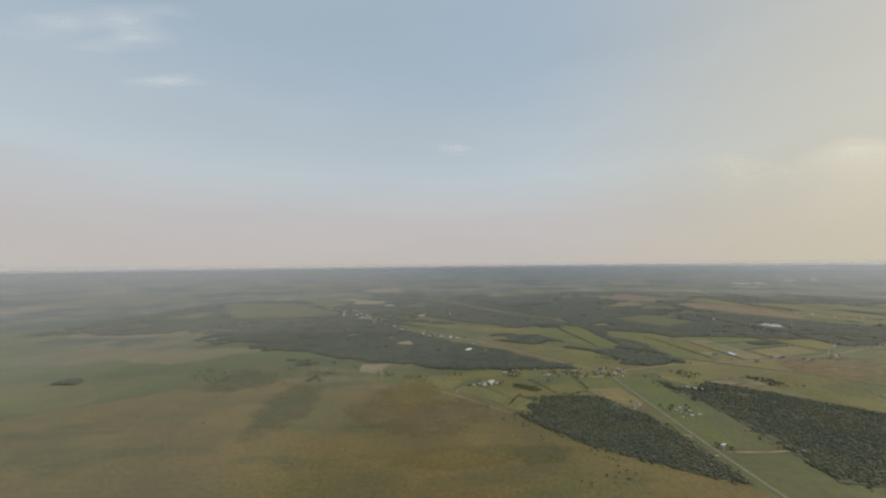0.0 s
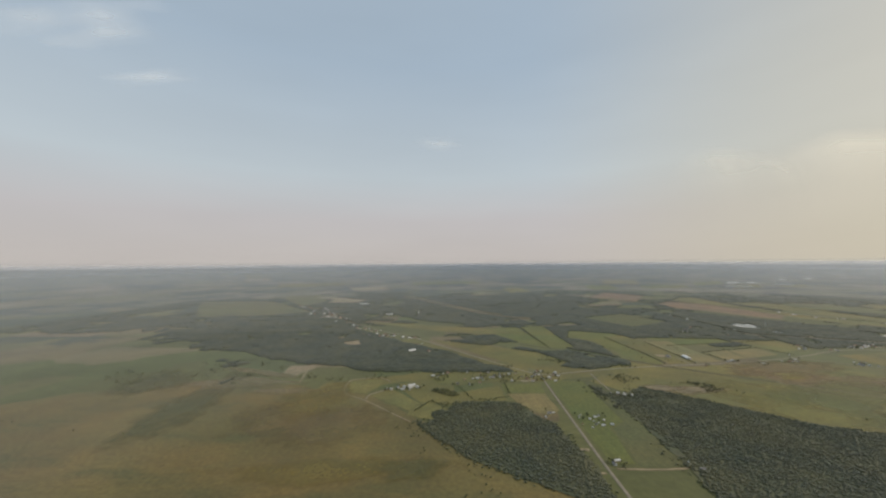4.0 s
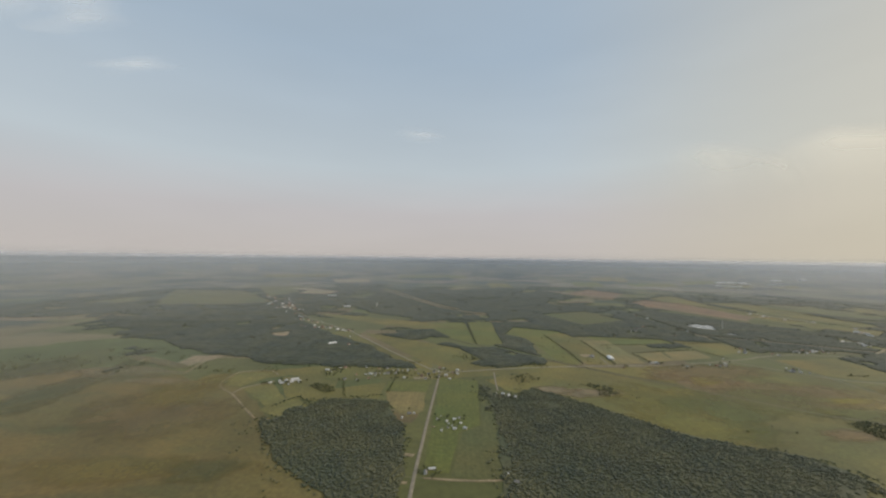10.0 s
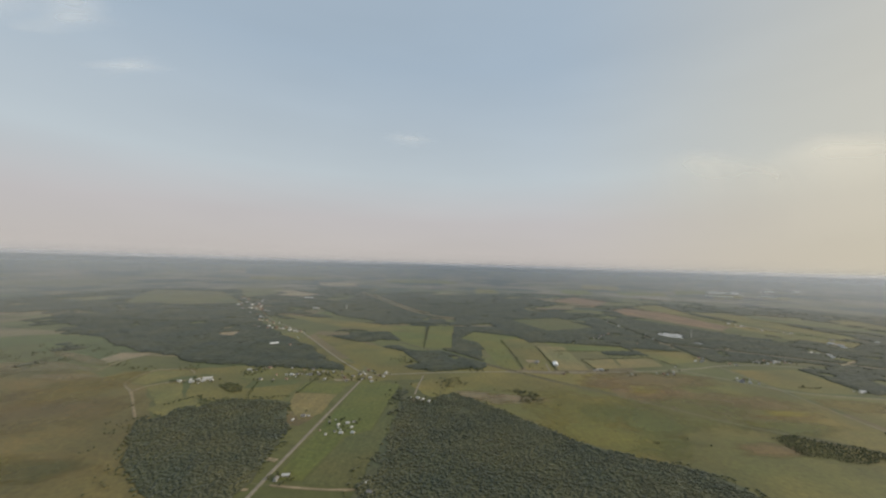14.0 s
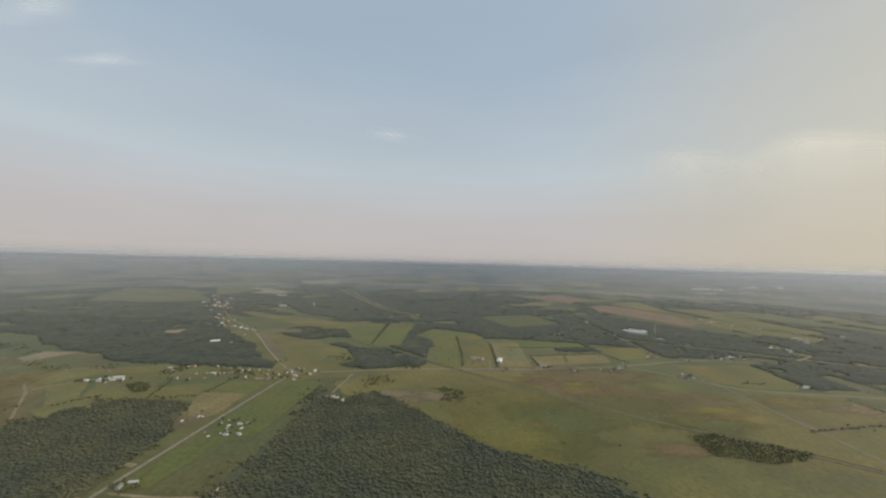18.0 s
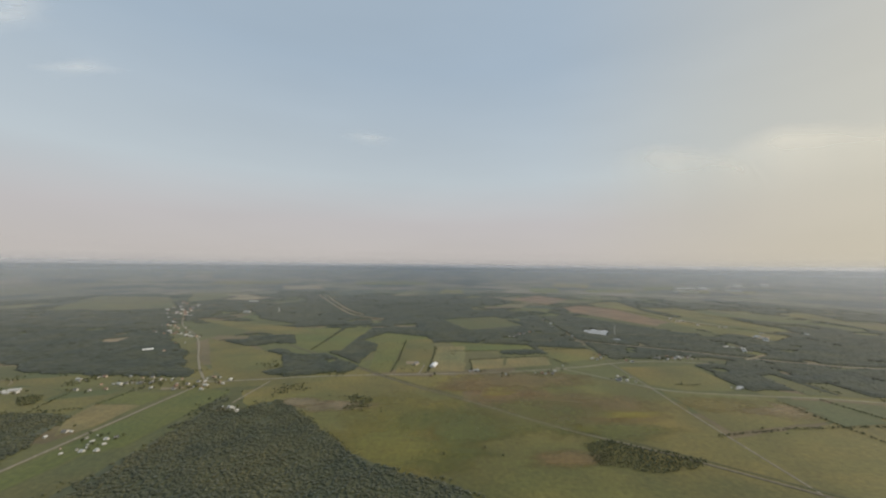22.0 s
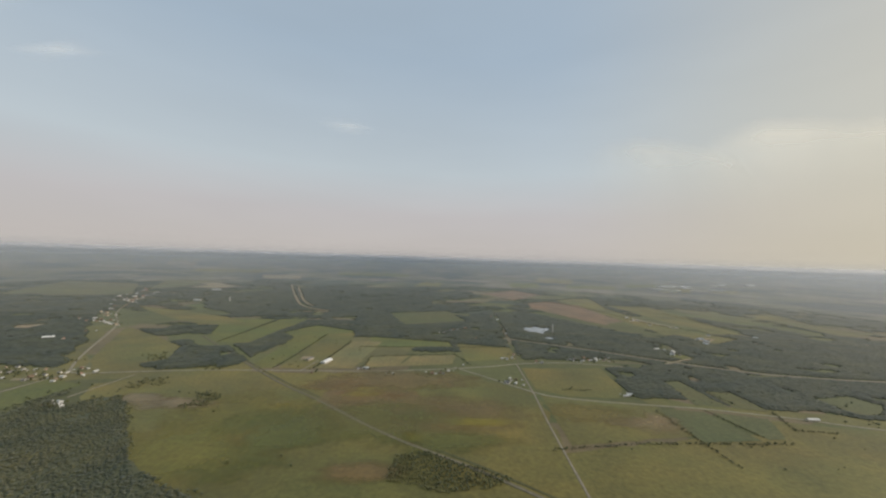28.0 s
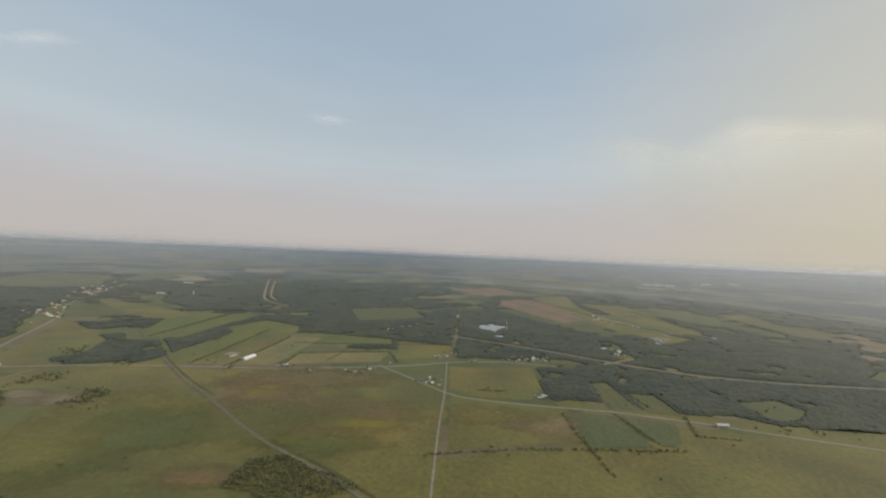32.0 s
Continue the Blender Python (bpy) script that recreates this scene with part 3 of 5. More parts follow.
for mat, z, label, plots in (
        (GREEN, 0.14, "flat green crop field with faint machine rows", [
            [(241, 628), (309, 632), (304, 589), (241, 589)],
            [(246, 1129), (383, 1151), (398, 877), (341, 936)], [(390, 1152), (466, 1172), (461, 880), (403, 878)],
            [(524, 961), (581, 992), (589, 739), (553, 733)], [(688, 982), (868, 960), (878, 918), (709, 895)],
            [(482, 990), (521, 1087), (634, 1038), (645, 964), (605, 871)], [(1316, 924), (1354, 939), (1364, 910), (1330, 899)]]),
        (STRIP, 0.39, "narrow dull green field between dark hedges", [
            [(1214, 754), (1238, 762), (1243, 662), (1200, 665)], [(1250, 720), (1287, 718), (1286, 654), (1248, 660)],
            [(1395, 708), (1461, 728), (1472, 695), (1435, 660), (1399, 655)], [(1206, 643), (1264, 632), (1238, 582), (1218, 578)], [(1140, 648), (1196, 644), (1208, 575), (1142, 566)], [(665, 1333), (856, 1425), (915, 1235), (745, 1140)]]),
        (STRIP, 0.12, "low young plantation between a field and a wood", [[(386, 638), (400, 602), (398, 512), (394, 440), (387, 390), (340, 390), (352, 470), (376, 489)]]),
        (FRESH, 0.13, "fresh green crop field beside the gravel road", [[(322, 650), (383, 640), (374, 489), (350, 472), (338, 395), (313, 395), (317, 475)]]),
        (OLIVE, 0.18, "olive grass field bounded by hedges", [
            [(164, 592), (238, 622), (238, 560), (172, 540)], 
            [(588, 994), (646, 1012), (657, 933), (650, 741), (598, 739)], [(884, 950), (997, 933), (996, 850), (902, 822)],
            [(996, 794), (1135, 811), (1130, 720), (1108, 677), (1040, 677), (998, 697)],
            [(999, 675), (1082, 666), (1145, 661), (1145, 580), (999, 546)],
            [(1372, 1915), (1603, 2084), (1512, 1680), (1510, 1335), (1546, 1150), (1444, 1136), (1425, 1462)],
            [(1559, 1749), (1745, 1793), (1721, 1487), (1686, 1192), (1592, 1171), (1574, 1446)], [(1498, 1310), (1549, 1212), (1612, 1118), (1505, 1046), (1483, 1144)], [(107, 984), (226, 921), (357, 840), (400, 758), (341, 690), (278, 748)],
            [(-156, 1285), (55, 1225), (242, 1151), (350, 1064), (251, 1034), (97, 1114)]]),
        (GOLDEN, 0.21, "golden olive field edged by a dirt track", [
            [(-7, 598), (-16, 651), (41, 655), (36, 623), (22, 590)], [(30, 584), (60, 613), (108, 552), (97, 527)], [(110, 552), (130, 550), (169, 514), (143, 491), (94, 513), (99, 527)]]),
        (TAN, 0.24, "pale tan stubble field", [
            [(243, 586), (304, 585), (304, 524), (286, 505), (252, 548)], [(726, 823), (796, 840), (784, 776), (732, 760)],
            [(801, 840), (882, 859), (878, 801), (786, 774)], [(662, 933), (724, 940), (716, 752), (656, 745)]]),
        (CLAY, 0.27, "reddish ploughed clay field", [
            [(1204, 1755), (1304, 1836), (1417, 1728), (1426, 1338), (1330, 1255), (1241, 1448), (1182, 1583)], [(1022, 2109), (1247, 2411), (1356, 2152), (1160, 1851)]]),
        (FAR_GREEN, 0.10, "distant olive-green field", [
            [(-893, 1499), (-1229, 2018), (-828, 2005), (-412, 1542), (-627, 1434)], [(-1048, 2484), (-1014, 2568), (-714, 2488), (-510, 2001), (-542, 1745)], [(740, 2142), (823, 2328), (906, 2327), (841, 2166)],
            [(2019, 1618), (2194, 1688), (2074, 1340), (2201, 1291), (1980, 1216)]]),
        (PALE, 0.30, "pale bare sandy soil", [
            [(-161, 746), (-103, 749), (-111, 719), (-128, 682), (-158, 697)],
            [(-120, 953), (-83, 981), (-65, 925), (-97, 925)], [(395, 579), (423, 570), (421, 560), (406, 565)],
            [(262, 436), (278, 447), (286, 434), (275, 427)], [(608, 807), (631, 809), (632, 787), (610, 788)],
            [(276, 648), (309, 653), (309, 644), (283, 640)], [(1476, 1406), (1482, 1365), (1546, 1272), (1556, 1280), (1504, 1384)],
            [(1479, 1082), (1534, 1120), (1549, 1109), (1499, 1061)], [(-654, 2208), (-561, 2254), (-301, 2030), (-310, 1923), (-411, 1993)],
            [(1153, 637), (1161, 631), (1158, 596), (1154, 595)]])):
    for i, shape in enumerate(plots):
        plot(shape, mat, z + 0.003 * i, label, 6.0 if mat is PALE else 22.0 if mat is FAR_GREEN else 12.0 if mat is CLAY else 2.5)
plot([(709, 661), (830, 669), (839, 607), (802, 562), (711, 580)], BROWN, 0.33, "reddish brown fallow field beside the main road", 9.0)
for k, shape in enumerate(([(-488, 1911), (-479, 2120), (-298, 2073), (-327, 1900)], [(-400, 2607), (-402, 2890), (-226, 2810), (-283, 2545)])):
    plot(shape, PALE, 0.34 + 0.004 * k, "pale brown ploughed land round the far village", 14.0)
for material, label, plots in (
        (PALE, "pale bare field far out in the haze", [
            [(-2790, 4771), (-2498, 4904), (-2993, 5746), (-3319, 5564)], [(-535, 2716), (-272, 2763), (-424, 3174), (-725, 3112)]]),
        (TAN, "tan stubble field far out in the haze", [
            [(1658, 3341), (2007, 3409), (2326, 4196), (1887, 4095)], [(2815, 2820), (3052, 2857), (3290, 3129), (3026, 3085)], [(-3847, 6356), (-3496, 6535), (-4342, 7822), (-4735, 7568)]]),
        (GREEN, "green field far out in the haze", [
            [(-173, 3511), (507, 3664), (481, 4149), (-287, 3954)], [(1707, 2751), (2092, 2813), (2271, 3153), (1835, 3076)],
            [(1275, 2682), (1489, 2716), (1659, 3261), (1398, 3212)], [(2355, 3119), (2726, 3280), (3004, 3745), (2564, 3534)]]),
        (OLIVE, "olive field far out in the haze", [
            [(-1481, 3292), (-899, 3460), (-1090, 3980), (-1746, 3761)], [(2366, 2700), (2611, 2737), (2959, 3205), (2666, 3154)], [(1979, 1500), (2176, 1518), (2326, 1655), (2108, 1634)]]),
        (GOLDEN, "golden field far out in the haze", [[(622, 2479), (770, 2502), (783, 2889), (611, 2859)]])):
    for shape in plots:
        far_lot(shape, material, label)
for shape in ([(1066, 1143), (1079, 1185), (1092, 1164), (1107, 1199), (1124, 1171), (1148, 1183), (1134, 1138), (1117, 1117), (1106, 1083), (1094, 1108), (1078, 1103)], [(1099, 1056), (1123, 1055), (1118, 1030), (1098, 1033)]):
    PLOTS.append(shape)
    lot("pond", shape, WATER, 0.31, "small pale pond in the forest that mirrors the sky", "pond", 3.5, "ponds")
for material, x, y, rx, ry, turn, label in (
        (SOFT_BROWN, 863, 608, 90, 60, 5, "brownish dry grass in the meadow"),
        (SOFT_BROWN, 766, 641, 45, 30, 5, "brownish dry grass in the meadow"),
        (SOFT_OLIVE, 642, 579, 77, 60, 5, "golden olive grass in the meadow"),
        (SOFT_GREENISH, 660, 483, 73, 26, 4, "fresher green grass in the meadow"),
        (SOFT_BROWN, 803, 485, 29, 11, 4, "brownish dry grass in the meadow"),
        (SOFT_YELLOW, 897, 586, 37, 12, 5, "narrow strip of yellow flowering weeds"),
        (SOFT_YELLOW, 852, 548, 43, 11, 4, "narrow strip of yellow flowering weeds"),
        (SOFT_YELLOW, 822, 702, 45, 28, 8, "narrow strip of yellow flowering weeds"),
        (SOFT_YELLOW, 912, 587, 46, 9, 7, "narrow strip of yellow flowering weeds"),
        (SOFT_YELLOW, 875, 547, 47, 9, 6, "narrow strip of yellow flowering weeds"),
        (SOFT_YELLOW, 759, 653, 28, 14, 5, "narrow strip of yellow flowering weeds"),
        (SOFT_BROWN, 718, 688, 46, 33, 8, "brownish dry grass in the meadow"),
        (SOFT_GREENISH, 876, 541, 59, 28, 5, "fresher green grass in the meadow"),
        (SOFT_BROWN, 821, 596, 75, 43, 6, "brownish dry grass in the meadow"),
        (SOFT_OLIVE, 632, 503, 65, 52, 5, "golden olive grass in the meadow"),
        (SOFT_BROWN, 803, 709, 115, 42, 8, "brownish dry grass in the meadow"),
        (SOFT_GREENISH, 766, 577, 129, 49, 7, "fresher green grass in the meadow"),
        (SOFT_RUSTY, 546, 596, 49, 19, 7, "rusty brown bare ground at the wood's edge"),
        (SOFT_RUSTY, 495, 605, 37, 18, 6, "rusty brown bare ground at the wood's edge"),
        (SOFT_RUSTY, 408, 569, 17, 13, 6, "rusty brown bare ground at the wood's edge"),
        (SOFT_DARKM, -230, 549, 39, 132, 1, "darker damp grass in the marsh"),
        (SOFT_BROWN, -28, 497, 99, 61, 1, "brownish dry grass in the meadow"),
        (SOFT_GOLD, 41, 387, 112, 20, 1, "golden dry grass"),
        (SOFT_PALEM, -206, 705, 95, 13, -22, "pale dry grass along the forest edge"),
        (SOFT_PALEM, -165, 656, 80, 10, -14, "pale dry grass along the forest edge"),
        (SOFT_PALEM, -221, 644, 78, 28, 1, "pale dry grass along the forest edge"),
        (SOFT_PALEM, -112, 606, 55, 16, 1, "pale dry grass along the forest edge"),
        (SOFT_DARKM, -359, 649, 57, 66, 1, "darker damp grass in the marsh"),
        (SOFT_GOLD, -44, 565, 46, 66, 4, "golden dry grass"),
        (SOFT_DARKM, 111, 390, 37, 20, 3, "darker damp grass in the marsh"),
        (SOFT_GREENISH, 711, 551, 49, 54, 7, "fresher green grass in the meadow"),
        (SOFT_BROWN, 802, 485, 40, 16, 6, "brownish dry grass in the meadow"),
        (SOFT_BROWN, 1081, 607, 32, 18, 7, "brownish dry grass in the meadow"),
        (SOFT_GOLD, 1045, 626, 54, 26, 7, "golden dry grass"),
        (SOFT_PALEM, 1112, 600, 30, 22, 20, "pale dry grass worn by tracks"),
        (SOFT_PALEM, 1128, 618, 22, 12, -15, "pale dry grass worn by tracks")):
    patch(material, x, y, rx, ry, turn, label)

# ---- roads ----
ribbon("main_road", [(-369, 1517), (-102, 1168), (23, 1046), (107, 950), (210, 810), (283, 718), (324, 679), (370, 686), (461, 708), (541, 721), (637, 732), (732, 742), (844, 766), (942, 796), (994, 818), (1086, 838), (1183, 829)], 2.8, ASPHALT, 0.30, "grey two-lane country road between fields", "road")
ribbon("side_road", [(321, 676), (315, 571), (312, 514), (309, 450), (306, 380), (304, 250)], 2.7, GRAVEL, 0.28, "straight pale gravel side road", "road")
ribbon("bend_road", [(880, 783), (937, 734), (994, 684), (1023, 671), (1074, 663), (1143, 658), (1199, 655), (1249, 647), (1307, 636), (1359, 622), (1500, 590)], 2.8, ASPHALT, 0.32, "grey country road curving past farms", "road")
ribbon("forest_road", [(1020, 1463), (1006, 996), (995, 819)], 1.3, BALLAST, 0.26, "narrow straight road through the forest", "road")
ribbon("crossing_road", [(991, 813), (991, 684), (988, 600), (987, 528), (986, 400), (984, 200)], 1.9, GRAVEL, 0.26, "long straight pale gravel road", "road")
for shift in (-2.0, 2.0):
    ribbon("highway", [(998, 1020 + shift), (1069, 989 + shift), (1180, 938 + shift), (1271, 887 + shift), (1350, 847 + shift), (1427, 820 + shift), (1555, 805 + shift), (1719, 807 + shift), (1929, 803 + shift)], 3.2, GRAVEL, 0.34, "one carriageway of a divided grey highway", "road")
ribbon("railway", [(335, 925), (430, 845), (558, 738), (636, 675), (692, 637), (738, 603), (778, 572), (828, 538), (868, 516), (915, 488), (1000, 430)], 3.0, BALLAST, 0.5, "low brown railway embankment crossing the meadows", "railway")
ribbon("ditch", [(433, 850), (562, 742), (640, 680), (696, 642), (742, 608), (782, 577), (832, 543), (872, 521), (919, 493), (1004, 435)], 3.0, DAMP, 0.3, "dark overgrown ditch beside the railway embankment", "ditch", 0.5)
ribbon("overpass", [(1277, 860), (1351, 903)], 5.0, PALE, 0.6, "pale road crossing the highway", "road")
for pts in ([(-97, 2230), (277, 1510), (381, 1373), (463, 1319)], [(4, 2107), (269, 1573), (372, 1420)]):
    ribbon("clearing", pts, 8.0, PALE, 2.5, "pale bare strip cut through the forest", "clearing", 0.4)
ribbon("farm_lane", [(638, 732), (644, 788)], 2.2, GRAVEL, 0.25, "short gravel lane to a barn", "track")
ribbon("farm_lane", [(415, 684), (412, 643), (410, 598)], 2.0, GRAVEL, 0.25, "short pale lane to a house by the wood", "track")
ribbon("wood_track", [(253, 452), (268, 435), (286, 425), (302, 421)], 2.5, PALE, 0.25, "pale dirt track beside a wood", "track", 0.4)
for pts in ([(-19, 650), (-21, 629), (-10, 593), (28, 563), (68, 524), (101, 492)], [(-19, 650), (-14, 658), (30, 667), (54, 644)], [(27, 566), (29, 588), (52, 608), (63, 616)],
            [(315, 387), (362, 385), (406, 390)], [(240, 390), (253, 388), (265, 383), (279, 380), (301, 380)], [(284, 426), (303, 423)], [(-173, 744), (-126, 730), (-112, 679), (-105, 643)], [(-108, 735), (-35, 738)]):
    ribbon("dirt_track", pts, 2.4, PALE, 0.36, "narrow pale dirt track along field edges", "track", 0.4)

# ---- woods ----
def fbm(x, y, size, seed):
    """Smooth random field on arrays, about 0 to 1."""
    rng = np.random.default_rng(seed)
    table = rng.random((64, 64))
    out, amp, total = np.zeros_like(x), 1.0, 0.0
    for k in range(4):
        u, v = x / size * 2 ** k + 7.3 * k, y / size * 2 ** k + 3.1 * k
        i, j = np.floor(u).astype(int), np.floor(v).astype(int)
        a, b = u - i, v - j
        a, b = a * a * (3 - 2 * a), b * b * (3 - 2 * b)
        t = lambda p, q: table[p % 64, q % 64]
        out += amp * ((t(i, j) * (1 - a) + t(i + 1, j) * a) * (1 - b) + (t(i, j + 1) * (1 - a) + t(i + 1, j + 1) * a) * b)
        total += amp
        amp *= 0.5
    return out / total


def within(poly, x, y):
    c = np.zeros(x.shape, bool)
    for i in range(len(poly)):
        (xi, yi), (xj, yj) = poly[i], poly[i - 1]
        if yi != yj:
            c ^= ((yi > y) != (yj > y)) & (x < (xj - xi) * (y - yi) / (yj - yi) + xi)
    return c


def near_line(points, x, y, reach):
    hit = np.zeros(x.shape, bool)
    for (ax, ay), (bx, by) in zip(points, points[1:]):
        d2 = (bx - ax) ** 2 + (by - ay) ** 2
        t = np.clip(((x - ax) * (bx - ax) + (y - ay) * (by - ay)) / d2, 0, 1)
        hit |= (x - ax - t * (bx - ax)) ** 2 + (y - ay - t * (by - ay)) ** 2 < reach * reach
    return hit


FORESTS = (
    [(-470, 920), (-712, 1330), (-420, 1350), (-150, 1165), (-62, 1062), (72, 932), (160, 832), (262, 726), (266, 694), (5, 705), (-266, 812)],
    [(-135, 1583), (-26, 2058), (963, 2535), (728, 1384), (542, 1201), (237, 1184), (35, 1333)],
    [(324, 745), (297, 838), (325, 889), (396, 847), (435, 850), (449, 977), (444, 1157), (484, 1268), (580, 1102), (590, 985), (536, 943), (523, 806), (522, 751), (487, 719), (422, 718), (360, 728)],
    [(468, 1158), (692, 1181), (918, 1087), (977, 995), (760, 988), (658, 981), (521, 976)],
    [(924, 1375), (1143, 1490), (1328, 1194), (1361, 1097), (1286, 903), (1113, 993), (1011, 1025), (918, 1087)],
    [(1145, 811), (1261, 858), (1416, 800), (1624, 781), (1498, 743), (1398, 726), (1324, 671), (1299, 674), (1292, 736), (1249, 781), (1220, 770), (1219, 682), (1185, 687), (1154, 704), (1149, 745)],
    [(1435, 935), (1551, 846), (1724, 831), (2090, 1183), (1706, 1118), (1595, 1094)],
    [(426, 1459), (691, 1530), (984, 1265), (991, 1034), (870, 1011), (610, 1149)],
    [(1012, 998), (1102, 965), (1191, 923), (1250, 891), (1142, 864), (1018, 845), (1011, 871)],
    [(1260, 905), (1398, 845), (1607, 831), (1817, 911), (1700, 1043), (1440, 1081), (1377, 1007)],
    [(1396, 796), (1826, 788), (2033, 724), (1728, 656), (1505, 720)],
    [(997, 1052), (1179, 965), (1351, 880), (1553, 836), (1927, 837), (1931, 768), (1558, 764), (1426, 776), (1348, 800), (1271, 845), (1181, 895), (1069, 951), (1002, 983)],
    [(1131, 674), (1125, 729), (1162, 815), (1271, 856), (1426, 795), (1930, 793), (1936, 665), (1483, 640), (1320, 656), (1204, 677)],
    [(114, 622), (151, 614), (171, 584), (158, 575), (124, 598)])
OPEN_LINES = (
    [(-369, 1517), (-102, 1168), (23, 1046), (107, 950), (210, 810), (283, 718), (324, 679), (370, 686), (461, 708), (541, 721), (637, 732), (732, 742)],
    [(732, 742), (844, 766), (942, 795), (994, 818), (1086, 838), (1183, 829)], [(1020, 1463), (1006, 996), (995, 817), (994, 696)],
    [(881, 767), (961, 704), (994, 685), (1084, 679), (1216, 670), (1306, 648), (1401, 613)], [(440, 862), (567, 741), (640, 668)], [(1277, 860), (1351, 903)])
WIDE_LINES = ([(998, 1020), (1069, 989), (1180, 938), (1271, 887), (1350, 847), (1427, 820), (1555, 805), (1719, 807), (1929, 803)],
              [(-97, 2230), (277, 1510), (381, 1373), (463, 1319)], [(4, 2107), (269, 1573), (372, 1420)])


def wooded(x, y):
    """Where trees stand: the mapped woods with uneven edges, and loose copses in the open land to the north."""
    wx, wy = x + 46 * (fbm(x, y, 70, 1) - 0.5), y + 46 * (fbm(x, y, 70, 2) - 0.5)
    m = np.zeros(x.shape, bool)
    for poly in FORESTS:
        m |= within(poly, wx, wy)
    loose = fbm(x, y, 260, 3) + 0.35 * (fbm(x, y, 60, 4) - 0.5)
    spare = (loose > 0.56 - 0.10 * np.clip((y - 900) / 700, 0, 1)) & (y > 850 + 60 * fbm(x, y, 90, 8))
    spare |= (loose > 0.57) & (x < -230) & (y > 620)
    m &= fbm(x, y, 45, 5) > 0.24
    m |= spare & (fbm(x, y, 45, 5) > 0.33)
    for poly in PLOTS:
        m &= ~within(poly, x, y)
    for line in OPEN_LINES:
        m &= ~near_line(line, x, y, 5)
    m &= ~near_line(WIDE_LINES[0], x, y, 6.5)
    for line in WIDE_LINES[1:]:
        m &= ~near_line(line, x, y, 6)
    return m


def canopy_block(x0, y0, x1, y1, cell, height, seed):
    """A closed canopy seen from afar: an uneven sheet of tree tops with ragged sides."""
    nx, ny = math.ceil((x1 - x0) / cell), math.ceil((y1 - y0) / cell)
    gi, gj = np.meshgrid(np.arange(-2, nx + 2), np.arange(-2, ny + 2), indexing="ij")
    pad = wooded(x0 + (gi + 0.5) * cell, y0 + (gj + 0.5) * cell)
    keep = pad[2:-2, 2:-2]
    full = sum(pad[a:a + nx + 1, b:b + ny + 1].astype(float) for a in range(4) for b in range(4)) / 16
    rng = np.random.default_rng(seed)
    jx, jy = rng.uniform(-0.4, 0.4, (nx + 1, ny + 1)), rng.uniform(-0.4, 0.4, (nx + 1, ny + 1))
    for a in (jx, jy):
        a[0], a[-1], a[:, 0], a[:, -1] = 0, 0, 0, 0
    vx, vy = np.meshgrid(x0 + np.arange(nx + 1) * cell, y0 + np.arange(ny + 1) * cell, indexing="ij")
    tip = np.sin(vx * 12.9898 + vy * 78.233) * 43758.5453
    up = height * (0.7 + 0.45 * (tip - np.floor(tip))) * (0.7 + 0.6 * fbm(vx, vy, 40, 6)) * (0.12 + 0.88 * full ** 1.6)
    index, verts, faces = {}, [], []

    def at(i, j, low=False):
        k = (i, j, low)
        if k not in index:
            index[k] = len(verts)
            verts.append((x0 + (i + jx[i, j]) * cell, y0 + (j + jy[i, j]) * cell, 0.0 if low else up[i, j]))
        return index[k]

    for i, j in np.argwhere(keep).tolist():
        faces.append((at(i, j), at(i + 1, j), at(i + 1, j + 1), at(i, j + 1)))
        for di, dj, a, b in ((-1, 0, (i, j + 1), (i, j)), (1, 0, (i + 1, j), (i + 1, j + 1)), (0, -1, (i, j), (i + 1, j)), (0, 1, (i + 1, j + 1), (i, j + 1))):
            p, q = i + di, j + dj
            if not pad[p + 2, q + 2]:
                faces.append((at(*a), at(*a, True), at(*b, True), at(*b)))
    if faces:
        tagged(mesh_object("forest", verts, faces, CONIFER), "dark green mixed forest with a closed uneven canopy", "forest", "woods", "stuff")


for bx in range(-1300, 2500, 760):
    canopy_block(bx, 1100, bx + 760, 1900, 7.0, 2.8, bx + 5000)
    canopy_block(bx, 1900, bx + 760, 2600, 11.0, 3.0, bx + 9000)
canopy_block(-700, 640, 330, 1100, 4.0, 2.5, 21)
canopy_block(330, 640, 1000, 1100, 4.0, 2.5, 22)
canopy_block(1000, 640, 2100, 1100, 4.0, 2.5, 23)

W_NEAR_A = [(111, 484), (132, 503), (163, 546), (209, 556), (252, 550), (281, 478), (294, 405), (294, 330), (236, 360), (168, 408)]
W_NEAR_B = [(388, 622), (400, 602), (405, 572), (438, 568), (446, 600), (466, 608), (500, 582), (535, 550), (570, 512), (605, 478), (650, 455), (700, 440), (720, 400), (640, 340), (560, 320), (477, 310), (380, 330), (385, 390), (392, 440), (396, 512)]
FLOOR_LABEL = "dark leafy floor under a wood"
for poly in (W_NEAR_A, W_NEAR_B):
    lot("forest_floor", poly, FLOOR, 0.55, FLOOR_LABEL, "forest floor", 7.0, "woods")


